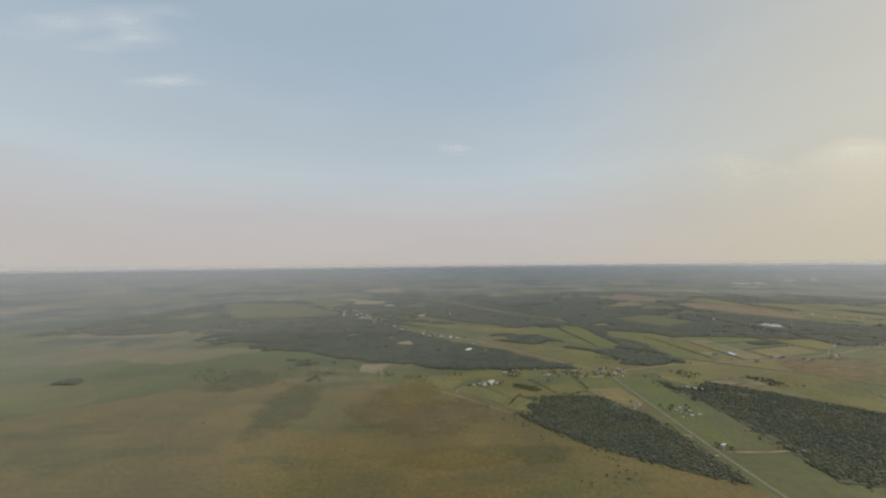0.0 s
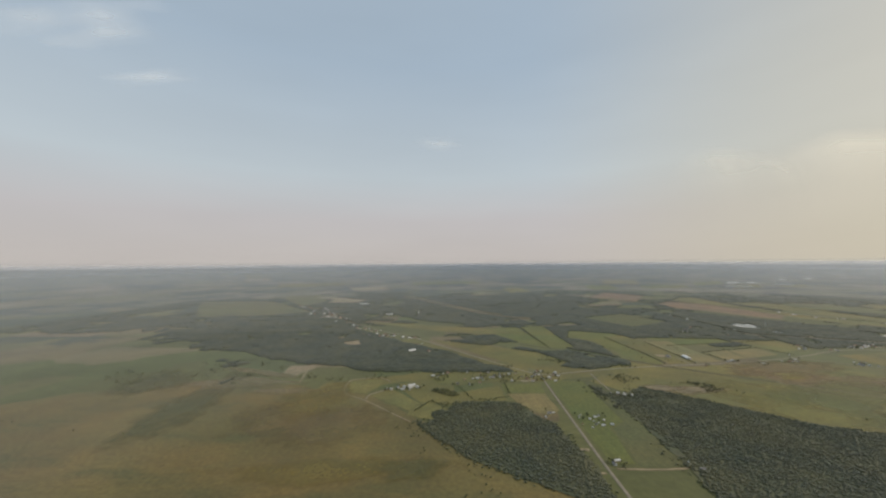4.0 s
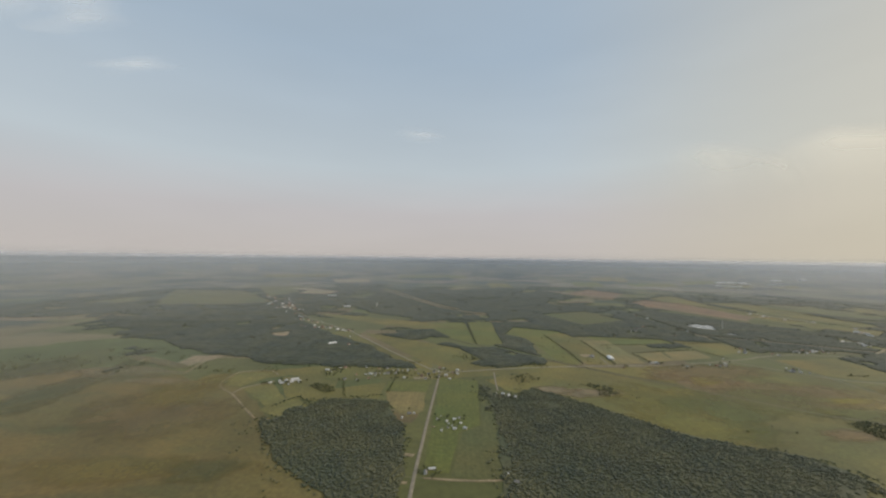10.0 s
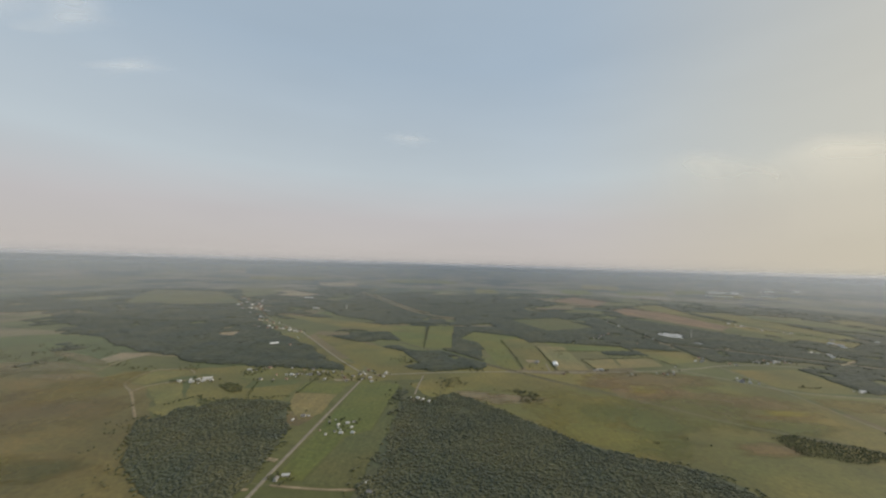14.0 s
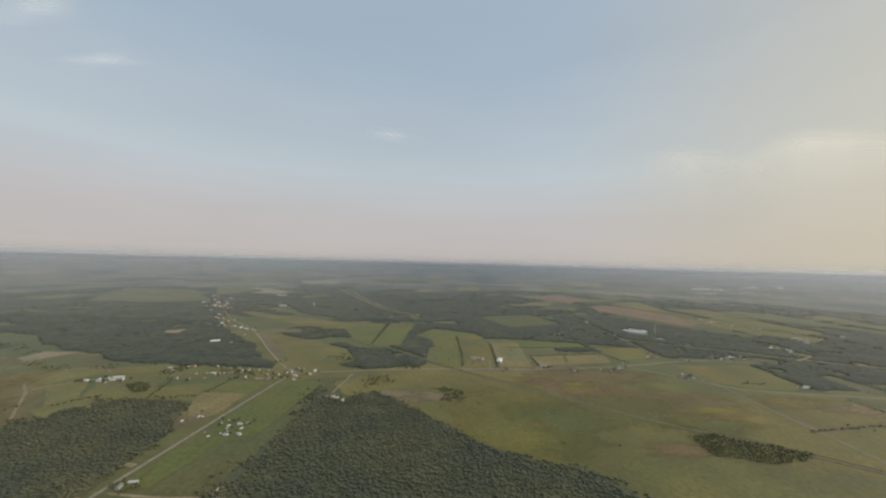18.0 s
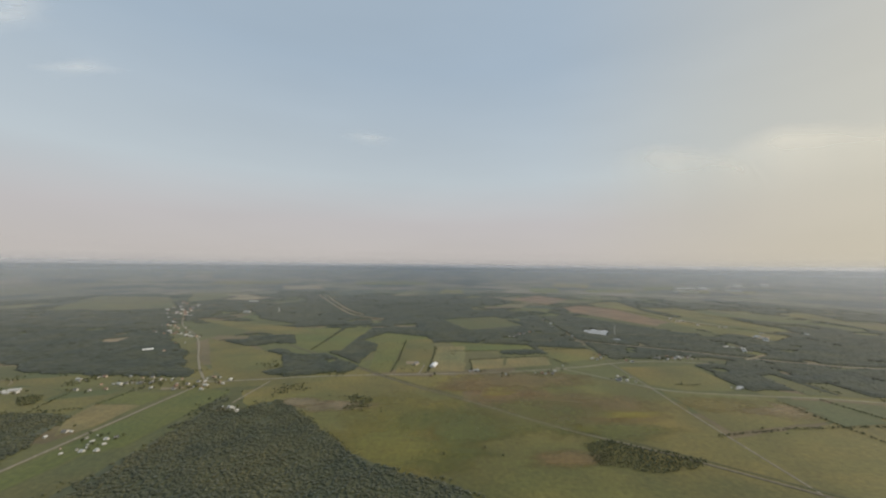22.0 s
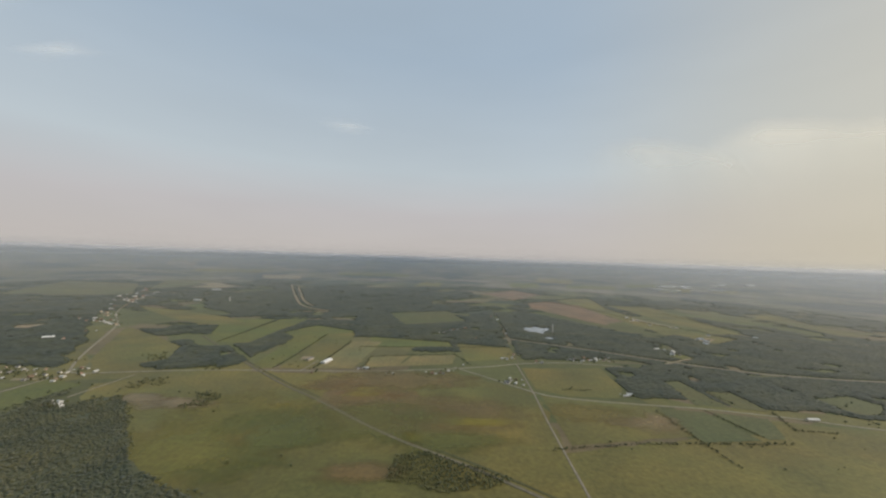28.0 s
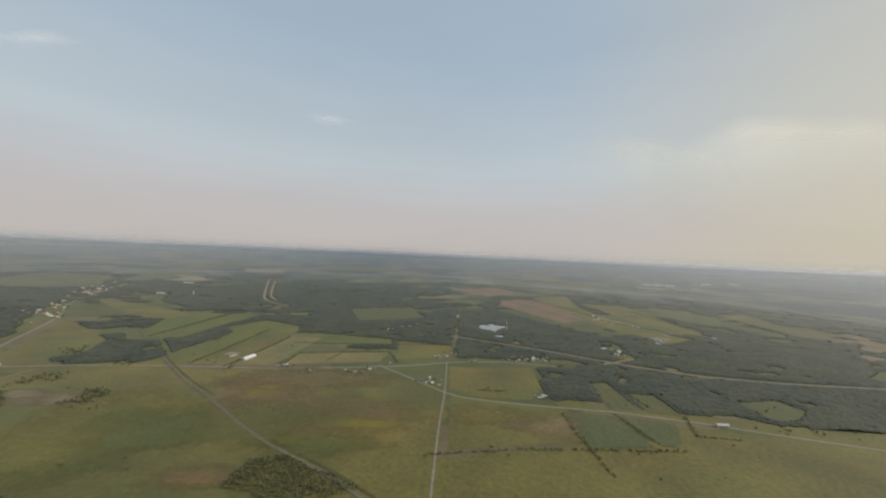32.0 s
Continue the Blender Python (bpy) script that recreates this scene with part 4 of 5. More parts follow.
def wild(poly, per_tree, seed):
    """Random stands of trees, large and small ones mixed, thinner in places."""
    rng = random.Random(seed)
    xs, ys = [p[0] for p in poly], [p[1] for p in poly]
    out = []
    for _ in range(int((max(xs) - min(xs)) * (max(ys) - min(ys)) / per_tree)):
        x, y = rng.uniform(min(xs), max(xs)), rng.uniform(min(ys), max(ys))
        w = 22 * noise.noise(Vector((x * 0.03, y * 0.03, seed))) + 12 * noise.noise(Vector((x * 0.11, y * 0.11, seed)))
        if inside(poly, x + w, y - w) and noise.noise(Vector((x * 0.022, y * 0.022, seed + 9))) > rng.uniform(-1.1, -0.15):
            r = 0.7 + 1.5 * rng.random() ** 1.6
            out.append((x, y, r, 0.55 + r * rng.uniform(0.40, 0.72)))
    return out


crowns("wood", wild(W_NEAR_A, 3.0, 3), LEAVES, "dense dark green broadleaf wood", 3, 11)
crowns("wood", wild(W_NEAR_B, 3.0, 5), LEAVES, "dense dark green broadleaf wood", 3, 12)

for poly, seed in ((W_NEAR_A, 13), (W_NEAR_B, 14)):
    mx, my = sum(p[0] for p in poly) / len(poly), sum(p[1] for p in poly) / len(poly)
    wide = [(mx + (x - mx) * 1.07, my + (y - my) * 1.07) for x, y in poly]
    fringe = [s for s in wild(wide, 22, seed) if not inside(poly, s[0], s[1]) and not 298 < s[0] < 376]
    crowns("scrub", fringe, BUSH, "low scrub thinning out from the wood's edge", 3, seed, category="shrubs")


def loose_trees(poly, count, seed, label, rmin=0.9, rmax=1.9, name="scrub"):
    rng = random.Random(seed)
    xs, ys = [p[0] for p in poly], [p[1] for p in poly]
    spots, tries = [], 0
    while len(spots) < count and tries < count * 30:
        tries += 1
        x, y = rng.uniform(min(xs), max(xs)), rng.uniform(min(ys), max(ys))
        if inside(poly, x, y) and noise.noise(Vector((x * 0.025, y * 0.025, seed))) > 0.05:
            r = rng.uniform(rmin, rmax)
            spots.append((x, y, r, r * rng.uniform(1.4, 2.2)))
    return crowns(name, spots, BUSH, label, 3, seed, category="shrubs")


def hedge(points, seed, gap=1.7, label="dark uneven hedgerow between fields", spread=1.2):
    rng = random.Random(seed)
    spots = []
    for (ax, ay), (bx, by) in zip(points, points[1:]):
        n = int(math.hypot(bx - ax, by - ay) / gap)
        for k in range(n):
            t = (k + rng.random()) / n
            if noise.noise(Vector((k * 0.21, seed, 0))) > -0.32:
                r = rng.uniform(0.6, 1.25)
                spots.append((ax + (bx - ax) * t + rng.gauss(0, spread), ay + (by - ay) * t + rng.gauss(0, spread), r, r * rng.uniform(1.4, 2.3)))
    return crowns("hedgerow", spots, BUSH, label, 3, seed, category="hedge", group="hedges")


SCRUB = "scattered dark bushes and small trees"
loose_trees([(375, 601), (436, 663), (572, 638), (689, 632), (708, 555), (649, 487), (552, 534)], 12, 31, SCRUB)
loose_trees([(-56, 674), (125, 726), (321, 740), (321, 643), (251, 638), (116, 645)], 150, 32, SCRUB)
loose_trees([(320, 633), (407, 662), (394, 604), (364, 482), (340, 468), (357, 561)], 10, 33, SCRUB)
loose_trees([(107, 506), (199, 422), (257, 356), (135, 329), (116, 428), (29, 543)], 90, 34, SCRUB, 0.7, 1.3)
loose_trees([(-457, 605), (-101, 635), (-93, 583), (-135, 432), (-275, 418), (-447, 467)], 12, 35, SCRUB, 0.7, 1.4)
loose_trees([(-532, 694), (-291, 805), (-14, 657), (-122, 637), (-403, 637)], 200, 36, SCRUB)
loose_trees([(629, 467), (707, 516), (784, 500), (764, 441), (667, 418)], 3, 37, SCRUB)
loose_trees([(996, 569), (1305, 613), (1318, 533), (1005, 496)], 10, 38, SCRUB, 0.7, 1.5)
loose_trees([(1135, 694), (1305, 735), (1501, 758), (1619, 688), (1413, 600), (1293, 661), (1220, 675)], 60, 39, SCRUB)
crowns("thicket", scatter([(823, 510), (849, 520), (895, 504), (930, 486), (914, 474), (866, 464), (827, 476)], 2.9, 0.7, 1.4, 40, 0.35), BUSH, "dark thicket beside the railway", 3, 40, category="shrubs")
loose_trees([(320, 762), (414, 852), (533, 720), (437, 703)], 160, 41, SCRUB)
loose_trees([(572, 697), (728, 709), (708, 887), (604, 971), (526, 942)], 30, 42, SCRUB, 0.8, 1.4)
for k, (poly, count) in enumerate((([(545, 632), (571, 641), (592, 621), (583, 602), (562, 603)], 70), ([(443, 670), (474, 681), (494, 662), (482, 635), (445, 633)], 60), ([(559, 625), (588, 622), (592, 595), (555, 584)], 60), ([(114, 622), (151, 614), (171, 584), (158, 575), (124, 598)], 150))):
    loose_trees(poly, count, 43 + k, "small dark copse in the open fields", 0.8, 1.6, "copse")
for k, pts in enumerate((
        [(1249, 763), (1256, 673)], [(1200, 650), (1210, 604), (1216, 583)], [(1136, 645), (1137, 590), (1145, 520)],
        [(975, 535), (1020, 545), (1072, 556), (1128, 562), (1194, 566), (1240, 572)], [(1474, 726), (1487, 688), (1471, 635)], [(1291, 658), (1269, 604), (1315, 601)],
        [(1313, 1895), (1423, 1630), (1497, 1304), (1593, 1195)], [(1693, 1582), (1698, 1273), (1726, 1157)], [(317, 399), (324, 404), (328, 395), (321, 387)],
        [(399, 879), (393, 1011), (390, 1150)], [(591, 739), (592, 824), (584, 992)],
        [(729, 756), (728, 825), (799, 844), (882, 863)], [(653, 745), (659, 931)], [(882, 861), (895, 832), (907, 798)], [(690, 889), (709, 893), (877, 916), (997, 937)],
        [(249, 638), (247, 582)], [(169, 622), (190, 560), (244, 572)], [(104, 526), (125, 561), (169, 523)], [(1297, 661), (1291, 729)],
        [(1045, 699), (1053, 710)], [(1036, 701), (1061, 700), (1078, 703)], [(1393, 630), (1395, 708)])):
    hedge(pts, 60 + k)

# ---- buildings ----
def box(bm, x0, x1, y0, y1, z0, z1):
    v = [bm.verts.new(c) for c in ((x0, y0, z0), (x1, y0, z0), (x1, y1, z0), (x0, y1, z0), (x0, y0, z1), (x1, y0, z1), (x1, y1, z1), (x0, y1, z1))]
    for f in ((3, 2, 1, 0), (4, 5, 6, 7), (0, 1, 5, 4), (1, 2, 6, 5), (2, 3, 7, 6), (3, 0, 4, 7)):
        bm.faces.new([v[i] for i in f])


def gable(bm, length, width, z, rise, over=0.3, thick=0.18):
    """A pitched roof of real thickness along x."""
    hx, hy = length / 2 + over, width / 2 + over
    drop = rise * over / (width / 2)
    for s in (-1, 1):
        a, b = [], []
        for x in (-hx, hx):
            for y, h in ((0, z + rise), (s * hy, z - drop)):
                a.append(bm.verts.new((x, y, h)))
                b.append(bm.verts.new((x, y, h + thick)))
        for quad in ((a[0], a[1], a[3], a[2]), (b[0], b[2], b[3], b[1]), (a[0], b[0], b[1], a[1]), (a[2], a[3], b[3], b[2]), (a[1], b[1], b[3], a[3]), (a[0], a[2], b[2], b[0])):
            bm.faces.new(quad)
    bmesh.ops.recalc_face_normals(bm, faces=bm.faces[:])


def house(length, width, wall_h, rise, wall_mat, roof_mat, label, chimney=True, wing=0.0, name="house", category="house", group="houses"):
    base = tagged(new(name), label, category, group)
    bm = bmesh.new()
    box(bm, -length / 2, length / 2, -width / 2, width / 2, 0, wall_h)
    for s in (-1, 1):
        x = s * length / 2
        t = [bm.verts.new(c) for c in ((x, -width / 2, wall_h), (x, width / 2, wall_h), (x, 0, wall_h + rise), (x - s * 0.2, -width / 2, wall_h), (x - s * 0.2, width / 2, wall_h), (x - s * 0.2, 0, wall_h + rise))]
        for f in ((0, 1, 2), (3, 5, 4), (0, 2, 5, 3), (1, 4, 5, 2)):
            bm.faces.new([t[i] for i in f])
    part("wall", bm, wall_mat, base)
    bm = bmesh.new()
    gable(bm, length, width, wall_h, rise)
    part("roof", bm, roof_mat, base)
    if wing:
        bm = bmesh.new()
        box(bm, length * 0.05, length * 0.05 + wing, width / 2, width / 2 + wing * 0.8, 0, wall_h * 0.8)
        part("annex", bm, wall_mat, base)
        bm = bmesh.new()
        box(bm, length * 0.05 - 0.2, length * 0.05 + wing + 0.2, width / 2 - 0.1, width / 2 + wing * 0.8 + 0.2, wall_h * 0.8, wall_h * 0.8 + 0.2)
        part("annex_roof", bm, roof_mat, base)
    if chimney:
        bm = bmesh.new()
        box(bm, length * 0.2, length * 0.2 + 0.45, -0.25, 0.25, wall_h + rise * 0.6, wall_h + rise + 0.6)
        part("chimney", bm, BRICK, base)
    bm = bmesh.new()
    box(bm, -0.35, 0.35, -width / 2 - 0.05, -width / 2 + 0.02, 0, min(1.3, wall_h * 0.75))
    part("door", bm, DARK, base)
    for x in (-length * 0.32, length * 0.28):
        for s in (-1, 1):
            bm = bmesh.new()
            box(bm, x - 0.4, x + 0.4, s * width / 2 - 0.04, s * width / 2 + 0.04, wall_h * 0.4, wall_h * 0.8)
            part("window", bm, DARK, base)
    return base


def barn(length, width, wall_h, rise, wall_mat, roof_mat, label, m):
    base = house(length, width, wall_h, rise, wall_mat, roof_mat, label, False, 0, "barn", "barn", "barns")
    bm = bmesh.new()
    box(bm, length / 2 - 0.02, length / 2 + 0.08, -width * 0.22, width * 0.22, 0, wall_h * 0.9)
    part("barn_door", bm, DARK, base)
    base.matrix_basis = m
    return base


KINDS = [
    house(6.0, 4.2, 2.0, 1.5, WHITE, ROOF_GREY, "white plastered house with a grey pitched roof", True),
    house(5.2, 4.0, 1.9, 1.6, CREAM, ROOF_RED, "cream house with a red pitched roof", True),
    house(7.0, 4.4, 2.0, 1.3, WHITE, ROOF_LIGHT, "white house with a pale metal roof", False, 2.6),
    house(5.6, 4.2, 2.0, 1.5, BRICK, ROOF_BROWN, "brick house with a brown pitched roof", True, 2.2),
    house(8.5, 4.0, 1.9, 1.1, CREAM, ROOF_LIGHT, "long low farm building with a pale roof", False),
    house(3.6, 2.8, 1.6, 0.9, WHITE, ROOF_LIGHT, "small pale shed with a metal roof", False, 0, "shed", "shed"),
]
USED = [False] * len(KINDS)
SITES = []


def put(kind, x, y, turn, size=1.0):
    m = pose(x, y, 0.05, 0, 0, turn) @ Matrix.Diagonal((size, size, size, 1))
    if USED[kind]:
        ob = copy_thing(KINDS[kind], pose(x, y, 0.05, 0, 0, turn))
    else:
        USED[kind] = True
        ob = KINDS[kind]
        ob.matrix_basis = pose(x, y, 0.05, 0, 0, turn)
    ob.scale = (size, size, size)
    SITES.append((x, y))


rng = random.Random(77)
for sites, kinds, turn, size in (
        ([(153, 690), (181, 655), (204, 656), (211, 659), (234, 663), (247, 667), (214, 685), (263, 681), (291, 656), (304, 666), (310, 673), (297, 643), (342, 671), (321, 694), (127, 673), (247, 683)], (0, 1, 2, 3, 0, 5), 5, 0.95),
        ([(169, 632), (189, 632), (206, 636), (264, 643), (226, 688), (189, 691), (277, 685), (331, 662), (284, 665), (319, 654), (331, 649), (338, 645), (351, 686)], (2, 0, 5, 1), 5, 0.85),
        ([(61, 611), (70, 616), (80, 619), (79, 607), (92, 612), (100, 615)], (2, 4, 2, 0), 20, 0.95),
        ([(323, 501), (328, 509), (338, 491), (344, 501), (351, 491), (345, 479), (335, 481), (320, 482), (328, 474), (356, 481), (334, 495), (350, 505), (341, 486)], (2, 0, 5, 1, 2), 70, 0.62),
        ([(288, 512), (279, 502), (294, 517), (316, 394), (323, 401), (394, 394), (397, 384)], (0, 4, 5), 0, 0.9),
        ([(417, 583), (424, 578), (432, 574)], (4, 2, 5), -35, 1.0),
        ([(-64, 1040), (-35, 1023), (-14, 1030), (1, 1044), (-72, 1106), (30, 1013), (51, 1005), (80, 923), (113, 844), (-87, 1049), (7, 1023), (-25, 1045), (69, 994), (-51, 1059)], (0, 1, 2, 3), -40, 1.3),
        ([(-376, 1455), (-351, 1476), (-338, 1521), (-310, 1401), (-282, 1416), (-247, 1356), (-216, 1329), (-322, 1379), (-301, 1469), (-369, 1587), (-413, 1509), (-337, 1432), (-274, 1387), (-397, 1473)], (0, 1, 2, 0), -30, 1.7),
        ([(-60, 1105), (-100, 1140), (-150, 1190), (-190, 1240), (-130, 1150), (-240, 1290), (-420, 1560), (-450, 1620), (-480, 1680), (-330, 1500), (-300, 1440), (-350, 1560), (-520, 1720), (-560, 1760), (-400, 1640), (-470, 1580)], (0, 1, 2, 3), -35, 1.6),
        ([(725, 752), (740, 756), (784, 737), (843, 747), (857, 753), (869, 759), (894, 797), (835, 752), (660, 723), (862, 744), (732, 758)], (0, 2, 5, 4, 3), 15, 0.95),
        ([(963, 717), (973, 714), (975, 733), (981, 711), (967, 726)], (0, 2, 3, 5), -35, 1.0),
        ([(1108, 862), (1128, 870), (1140, 864), (1161, 871), (1162, 859), (1153, 875), (1116, 851), (1038, 831), (1032, 839), (1133, 858), (1151, 863), (1103, 852), (1172, 874), (1123, 857)], (0, 1, 2, 5), 10, 1.0),
        ([(979, 847), (996, 877), (987, 853), (1127, 692), (1008, 1071), (1010, 1137), (994, 1203), (1015, 1277), (997, 1324), (1020, 1383)], (0, 2, 1), 80, 1.1),
        ([(1469, 1357), (1491, 1375), (1482, 1290), (1496, 1088), (1478, 1044), (1565, 1146), (1676, 1145), (1499, 1066), (1541, 1256), (1477, 1411), (1334, 933), (1325, 964), (1508, 1097), (1343, 945), (1351, 955)], (4, 2, 4), 30, 1.5),
        ([(865, 1075), (878, 1090), (909, 1119), (856, 1054), (931, 999), (888, 1098), (872, 1083)], (0, 2, 1), 40, 1.3)):
    for k, (x, y) in enumerate(sites):
        put(kinds[(k + rng.randrange(2)) % len(kinds)], x + rng.uniform(-2, 2) * size, y + rng.uniform(-3, 3) * size * size, turn + rng.choice((0, 90)) + rng.uniform(-14, 14), size * rng.uniform(0.6, 0.98))
        # outbuildings in the yard behind
        for _ in range(rng.randrange(0, 3) if size > 0.9 else 0):
            put(rng.choice((5, 5, 0, 4, 2)), x + rng.choice((-1, 1)) * rng.uniform(7, 11) * size, y + rng.uniform(-6, 6) * size, turn + rng.choice((0, 90)) + rng.uniform(-20, 20), size * rng.uniform(0.4, 0.65))

barn(23, 9.0, 2.6, 1.6, WHITE, ROOF_WHITE, "long white barn with a pale metal roof beside a gravel lane", pose(661, 781, 0.1, 0, 0, 78))
for x, y, length, turn in ((2865, 3370, 150, 10), (3040, 3400, 70, 10), (3775, 3893, 85, 11), (4247, 4092, 62, 12)):
    gx, gy, gz = on_sheet(x, y)
    barn(length, 22, 5.0, 3.0, WHITE, ROOF_WHITE, "long white farm hall far out in the hazy fields", pose(gx, gy, gz + 0.3, 0, 0, turn))
barn(13, 7, 2.4, 1.4, CREAM, ROOF_GREY, "grey-roofed barn in a farmyard", pose(628, 789, 0.1, 0, 0, 70))
barn(14, 4.0, 2.2, 1.2, CREAM, ROOF_LIGHT, "long pale barn beside the road", pose(1318, 633, 0.1, 0, 0, 2))
barn(17, 7.5, 2.8, 1.6, WHITE, ROOF_WHITE, "long white shed roof among dark trees", pose(71, 856, 0.1, 0, 0, 40))
barn(12, 5.5, 2.4, 1.4, WHITE, ROOF_LIGHT, "white farm building among golden fields", pose(91, 623, 0.1, 0, 0, 25))
for x, y, z, l, w, a in ((2298, 2566, 23.5, 150, 26, -35), (2578, 2513, 34.3, 90, 24, -35), (2480, 2640, 35.5, 60, 20, -35), (-258, 1811, 0.1, 40, 14, 10), (-71, 1442, 0.1, 26, 9, 0)):
    barn(l, w, 4.5, 1.5, WHITE, ROOF_LIGHT, "long pale hall far off among the fields", pose(x, y, z, 0, 0, a))


def tower(x, y):
    base = tagged(new("water_tower"), "slim white tower standing above the forest", "tower")
    bm = bmesh.new()
    bmesh.ops.create_cone(bm, cap_ends=True, segments=12, radius1=2.6, radius2=1.8, depth=15)
    bmesh.ops.translate(bm, verts=bm.verts[:], vec=(0, 0, 7.5))
    part("shaft", bm, WHITE, base)
    bm = bmesh.new()
    bmesh.ops.create_cone(bm, cap_ends=True, segments=12, radius1=2.6, radius2=4.0, depth=3)
    bmesh.ops.translate(bm, verts=bm.verts[:], vec=(0, 0, 16.5))
    part("tank", bm, WHITE, base)
    bm = bmesh.new()
    bmesh.ops.create_cone(bm, cap_ends=True, segments=12, radius1=4.0, radius2=0.3, depth=2.5)
    bmesh.ops.translate(bm, verts=bm.verts[:], vec=(0, 0, 19.2))
    part("cap", bm, ROOF_LIGHT, base)
    base.location, base.scale = (x, y, 0), (0.7, 0.7, 0.8)


tower(45, 1451)


def radio_mast(x, y, height):
    base = tagged(new("radio_mast"), "tall slim pale lattice mast above the forest", "mast")
    corner = [(0.9 * math.cos(a), 0.9 * math.sin(a)) for a in (0.3, 2.4, 4.5)]
    for px, py in corner:
        bm = bmesh.new()
        bmesh.ops.create_cone(bm, cap_ends=True, segments=6, radius1=0.28, radius2=0.2, depth=height)
        bmesh.ops.translate(bm, verts=bm.verts[:], vec=(px, py, height / 2))
        part("leg", bm, WHITE, base)
    for k in range(1, int(height / 3)):
        bm = bmesh.new()
        for (ax, ay), (bx, by) in zip(corner, corner[1:] + corner[:1]):
            box(bm, min(ax, bx) - 0.08, max(ax, bx) + 0.08, min(ay, by) - 0.08, max(ay, by) + 0.08, 3 * k, 3 * k + 0.2)
        part("brace", bm, WHITE, base)
    base.location = (x, y, 0)


radio_mast(1137, 1111, 24)

# ---- single trees about the farms and roads ----


def tree(seed, height, label):
    rng_t = np.random.default_rng(seed)
    base = tagged(new("tree"), label, "tree", "trees about the farms")
    bm = bmesh.new()
    bmesh.ops.create_cone(bm, cap_ends=True, segments=6, radius1=height * 0.035, radius2=height * 0.015, depth=height * 0.6)
    bmesh.ops.translate(bm, verts=bm.verts[:], vec=(0, 0, height * 0.3))
    for a in (0.4, 2.3, 4.4):
        bmesh.ops.create_cone(bm, cap_ends=True, segments=5, radius1=height * 0.014, radius2=height * 0.006, depth=height * 0.4,
                              matrix=Matrix.Translation((0, 0, height * 0.4)) @ Matrix.Rotation(a, 4, "Z") @ Matrix.Rotation(0.8, 4, "Y") @ Matrix.Translation((0, 0, height * 0.2)))
    part("trunk", bm, BARK, base)
    vs, fs = [], []
    for k in range(16):
        p = rng_t.normal(0, 1, 3) * (0.17, 0.17, 0.15) * height + (0, 0, height * 0.66)
        v = ICO_V * rng_t.uniform(0.65, 1.3, (len(ICO_V), 1)) * height * rng_t.uniform(0.10, 0.17) + p
        fs.append(ICO_F + len(ICO_V) * k)
        vs.append(v)
    mesh_object("crown", np.concatenate(vs).tolist(), np.concatenate(fs).tolist(), BUSH, base, True)
    return base


TREES = [tree(s, h, "dark green broadleaf tree with an uneven crown") for s, h in ((1, 3.6), (2, 4.4), (3, 3.0), (4, 4.0))]
first = [True] * 4
count = 0
for x, y in list(SITES):
    if y > 1150:
        continue
    for k in range(rng.randrange(0, 3)):
        a, d = rng.uniform(0, 6.28), rng.uniform(5, 12)
        i = rng.randrange(4)
        m = pose(x + d * math.cos(a), y + d * math.sin(a), 0, 0, 0, rng.uniform(0, 360))
        if min((x + d * math.cos(a) - p) ** 2 + (y + d * math.sin(a) - q) ** 2 for p, q in SITES) < 16:
            continue
        if first[i]:
            first[i] = False
            TREES[i].matrix_basis = m
        else:
            copy_thing(TREES[i], m)

# ---- clouds, at one height ----


def cloud_material():
    m = bpy.data.materials.new("thin_cloud")
    m.use_nodes = True
    nt = m.node_tree
    nt.nodes.clear()
    out = nt.nodes.new("ShaderNodeOutputMaterial")
    uv = nt.nodes.new("ShaderNodeTexCoord").outputs["UV"]
    geo = nt.nodes.new("ShaderNodeNewGeometry").outputs["Position"]
    far = nt.nodes.new("ShaderNodeVectorMath")
    far.operation = "DISTANCE"
    far.inputs[1].default_value = (0.5, 0.5, 0)
    link(nt, uv, far.inputs[0])
    n = noise_node(nt, scaled(nt, geo, 0.003, 0.009, -6), 1.0, 2.0, 0.4)
    s = nt.nodes.new("ShaderNodeMath")
    s.operation = "MULTIPLY_ADD"
    s.inputs[1].default_value = -1.25
    link(nt, far.outputs["Value"], s.inputs[0])
    link(nt, n, s.inputs[2])
    r = nt.nodes.new("ShaderNodeMapRange")
    r.interpolation_type = "SMOOTHSTEP"
    r.inputs["From Min"].default_value, r.inputs["From Max"].default_value = -0.25, 0.80
    r.inputs["To Max"].default_value = 0.25
    link(nt, s.outputs[0], r.inputs["Value"])
    dif, tra, clear = nt.nodes.new("ShaderNodeBsdfDiffuse"), nt.nodes.new("ShaderNodeBsdfTranslucent"), nt.nodes.new("ShaderNodeBsdfTransparent")
    for node in (dif, tra):
        node.inputs["Color"].default_value = (0.93, 0.90, 0.86, 1)
    white, mix = nt.nodes.new("ShaderNodeAddShader"), nt.nodes.new("ShaderNodeMixShader")
    link(nt, dif.outputs[0], white.inputs[0])
    link(nt, tra.outputs[0], white.inputs[1])
    link(nt, r.outputs[0], mix.inputs[0])
    link(nt, clear.outputs[0], mix.inputs[1])
    link(nt, white.outputs[0], mix.inputs[2])
    link(nt, mix.outputs[0], out.inputs[0])
    return m


CLOUD = cloud_material()


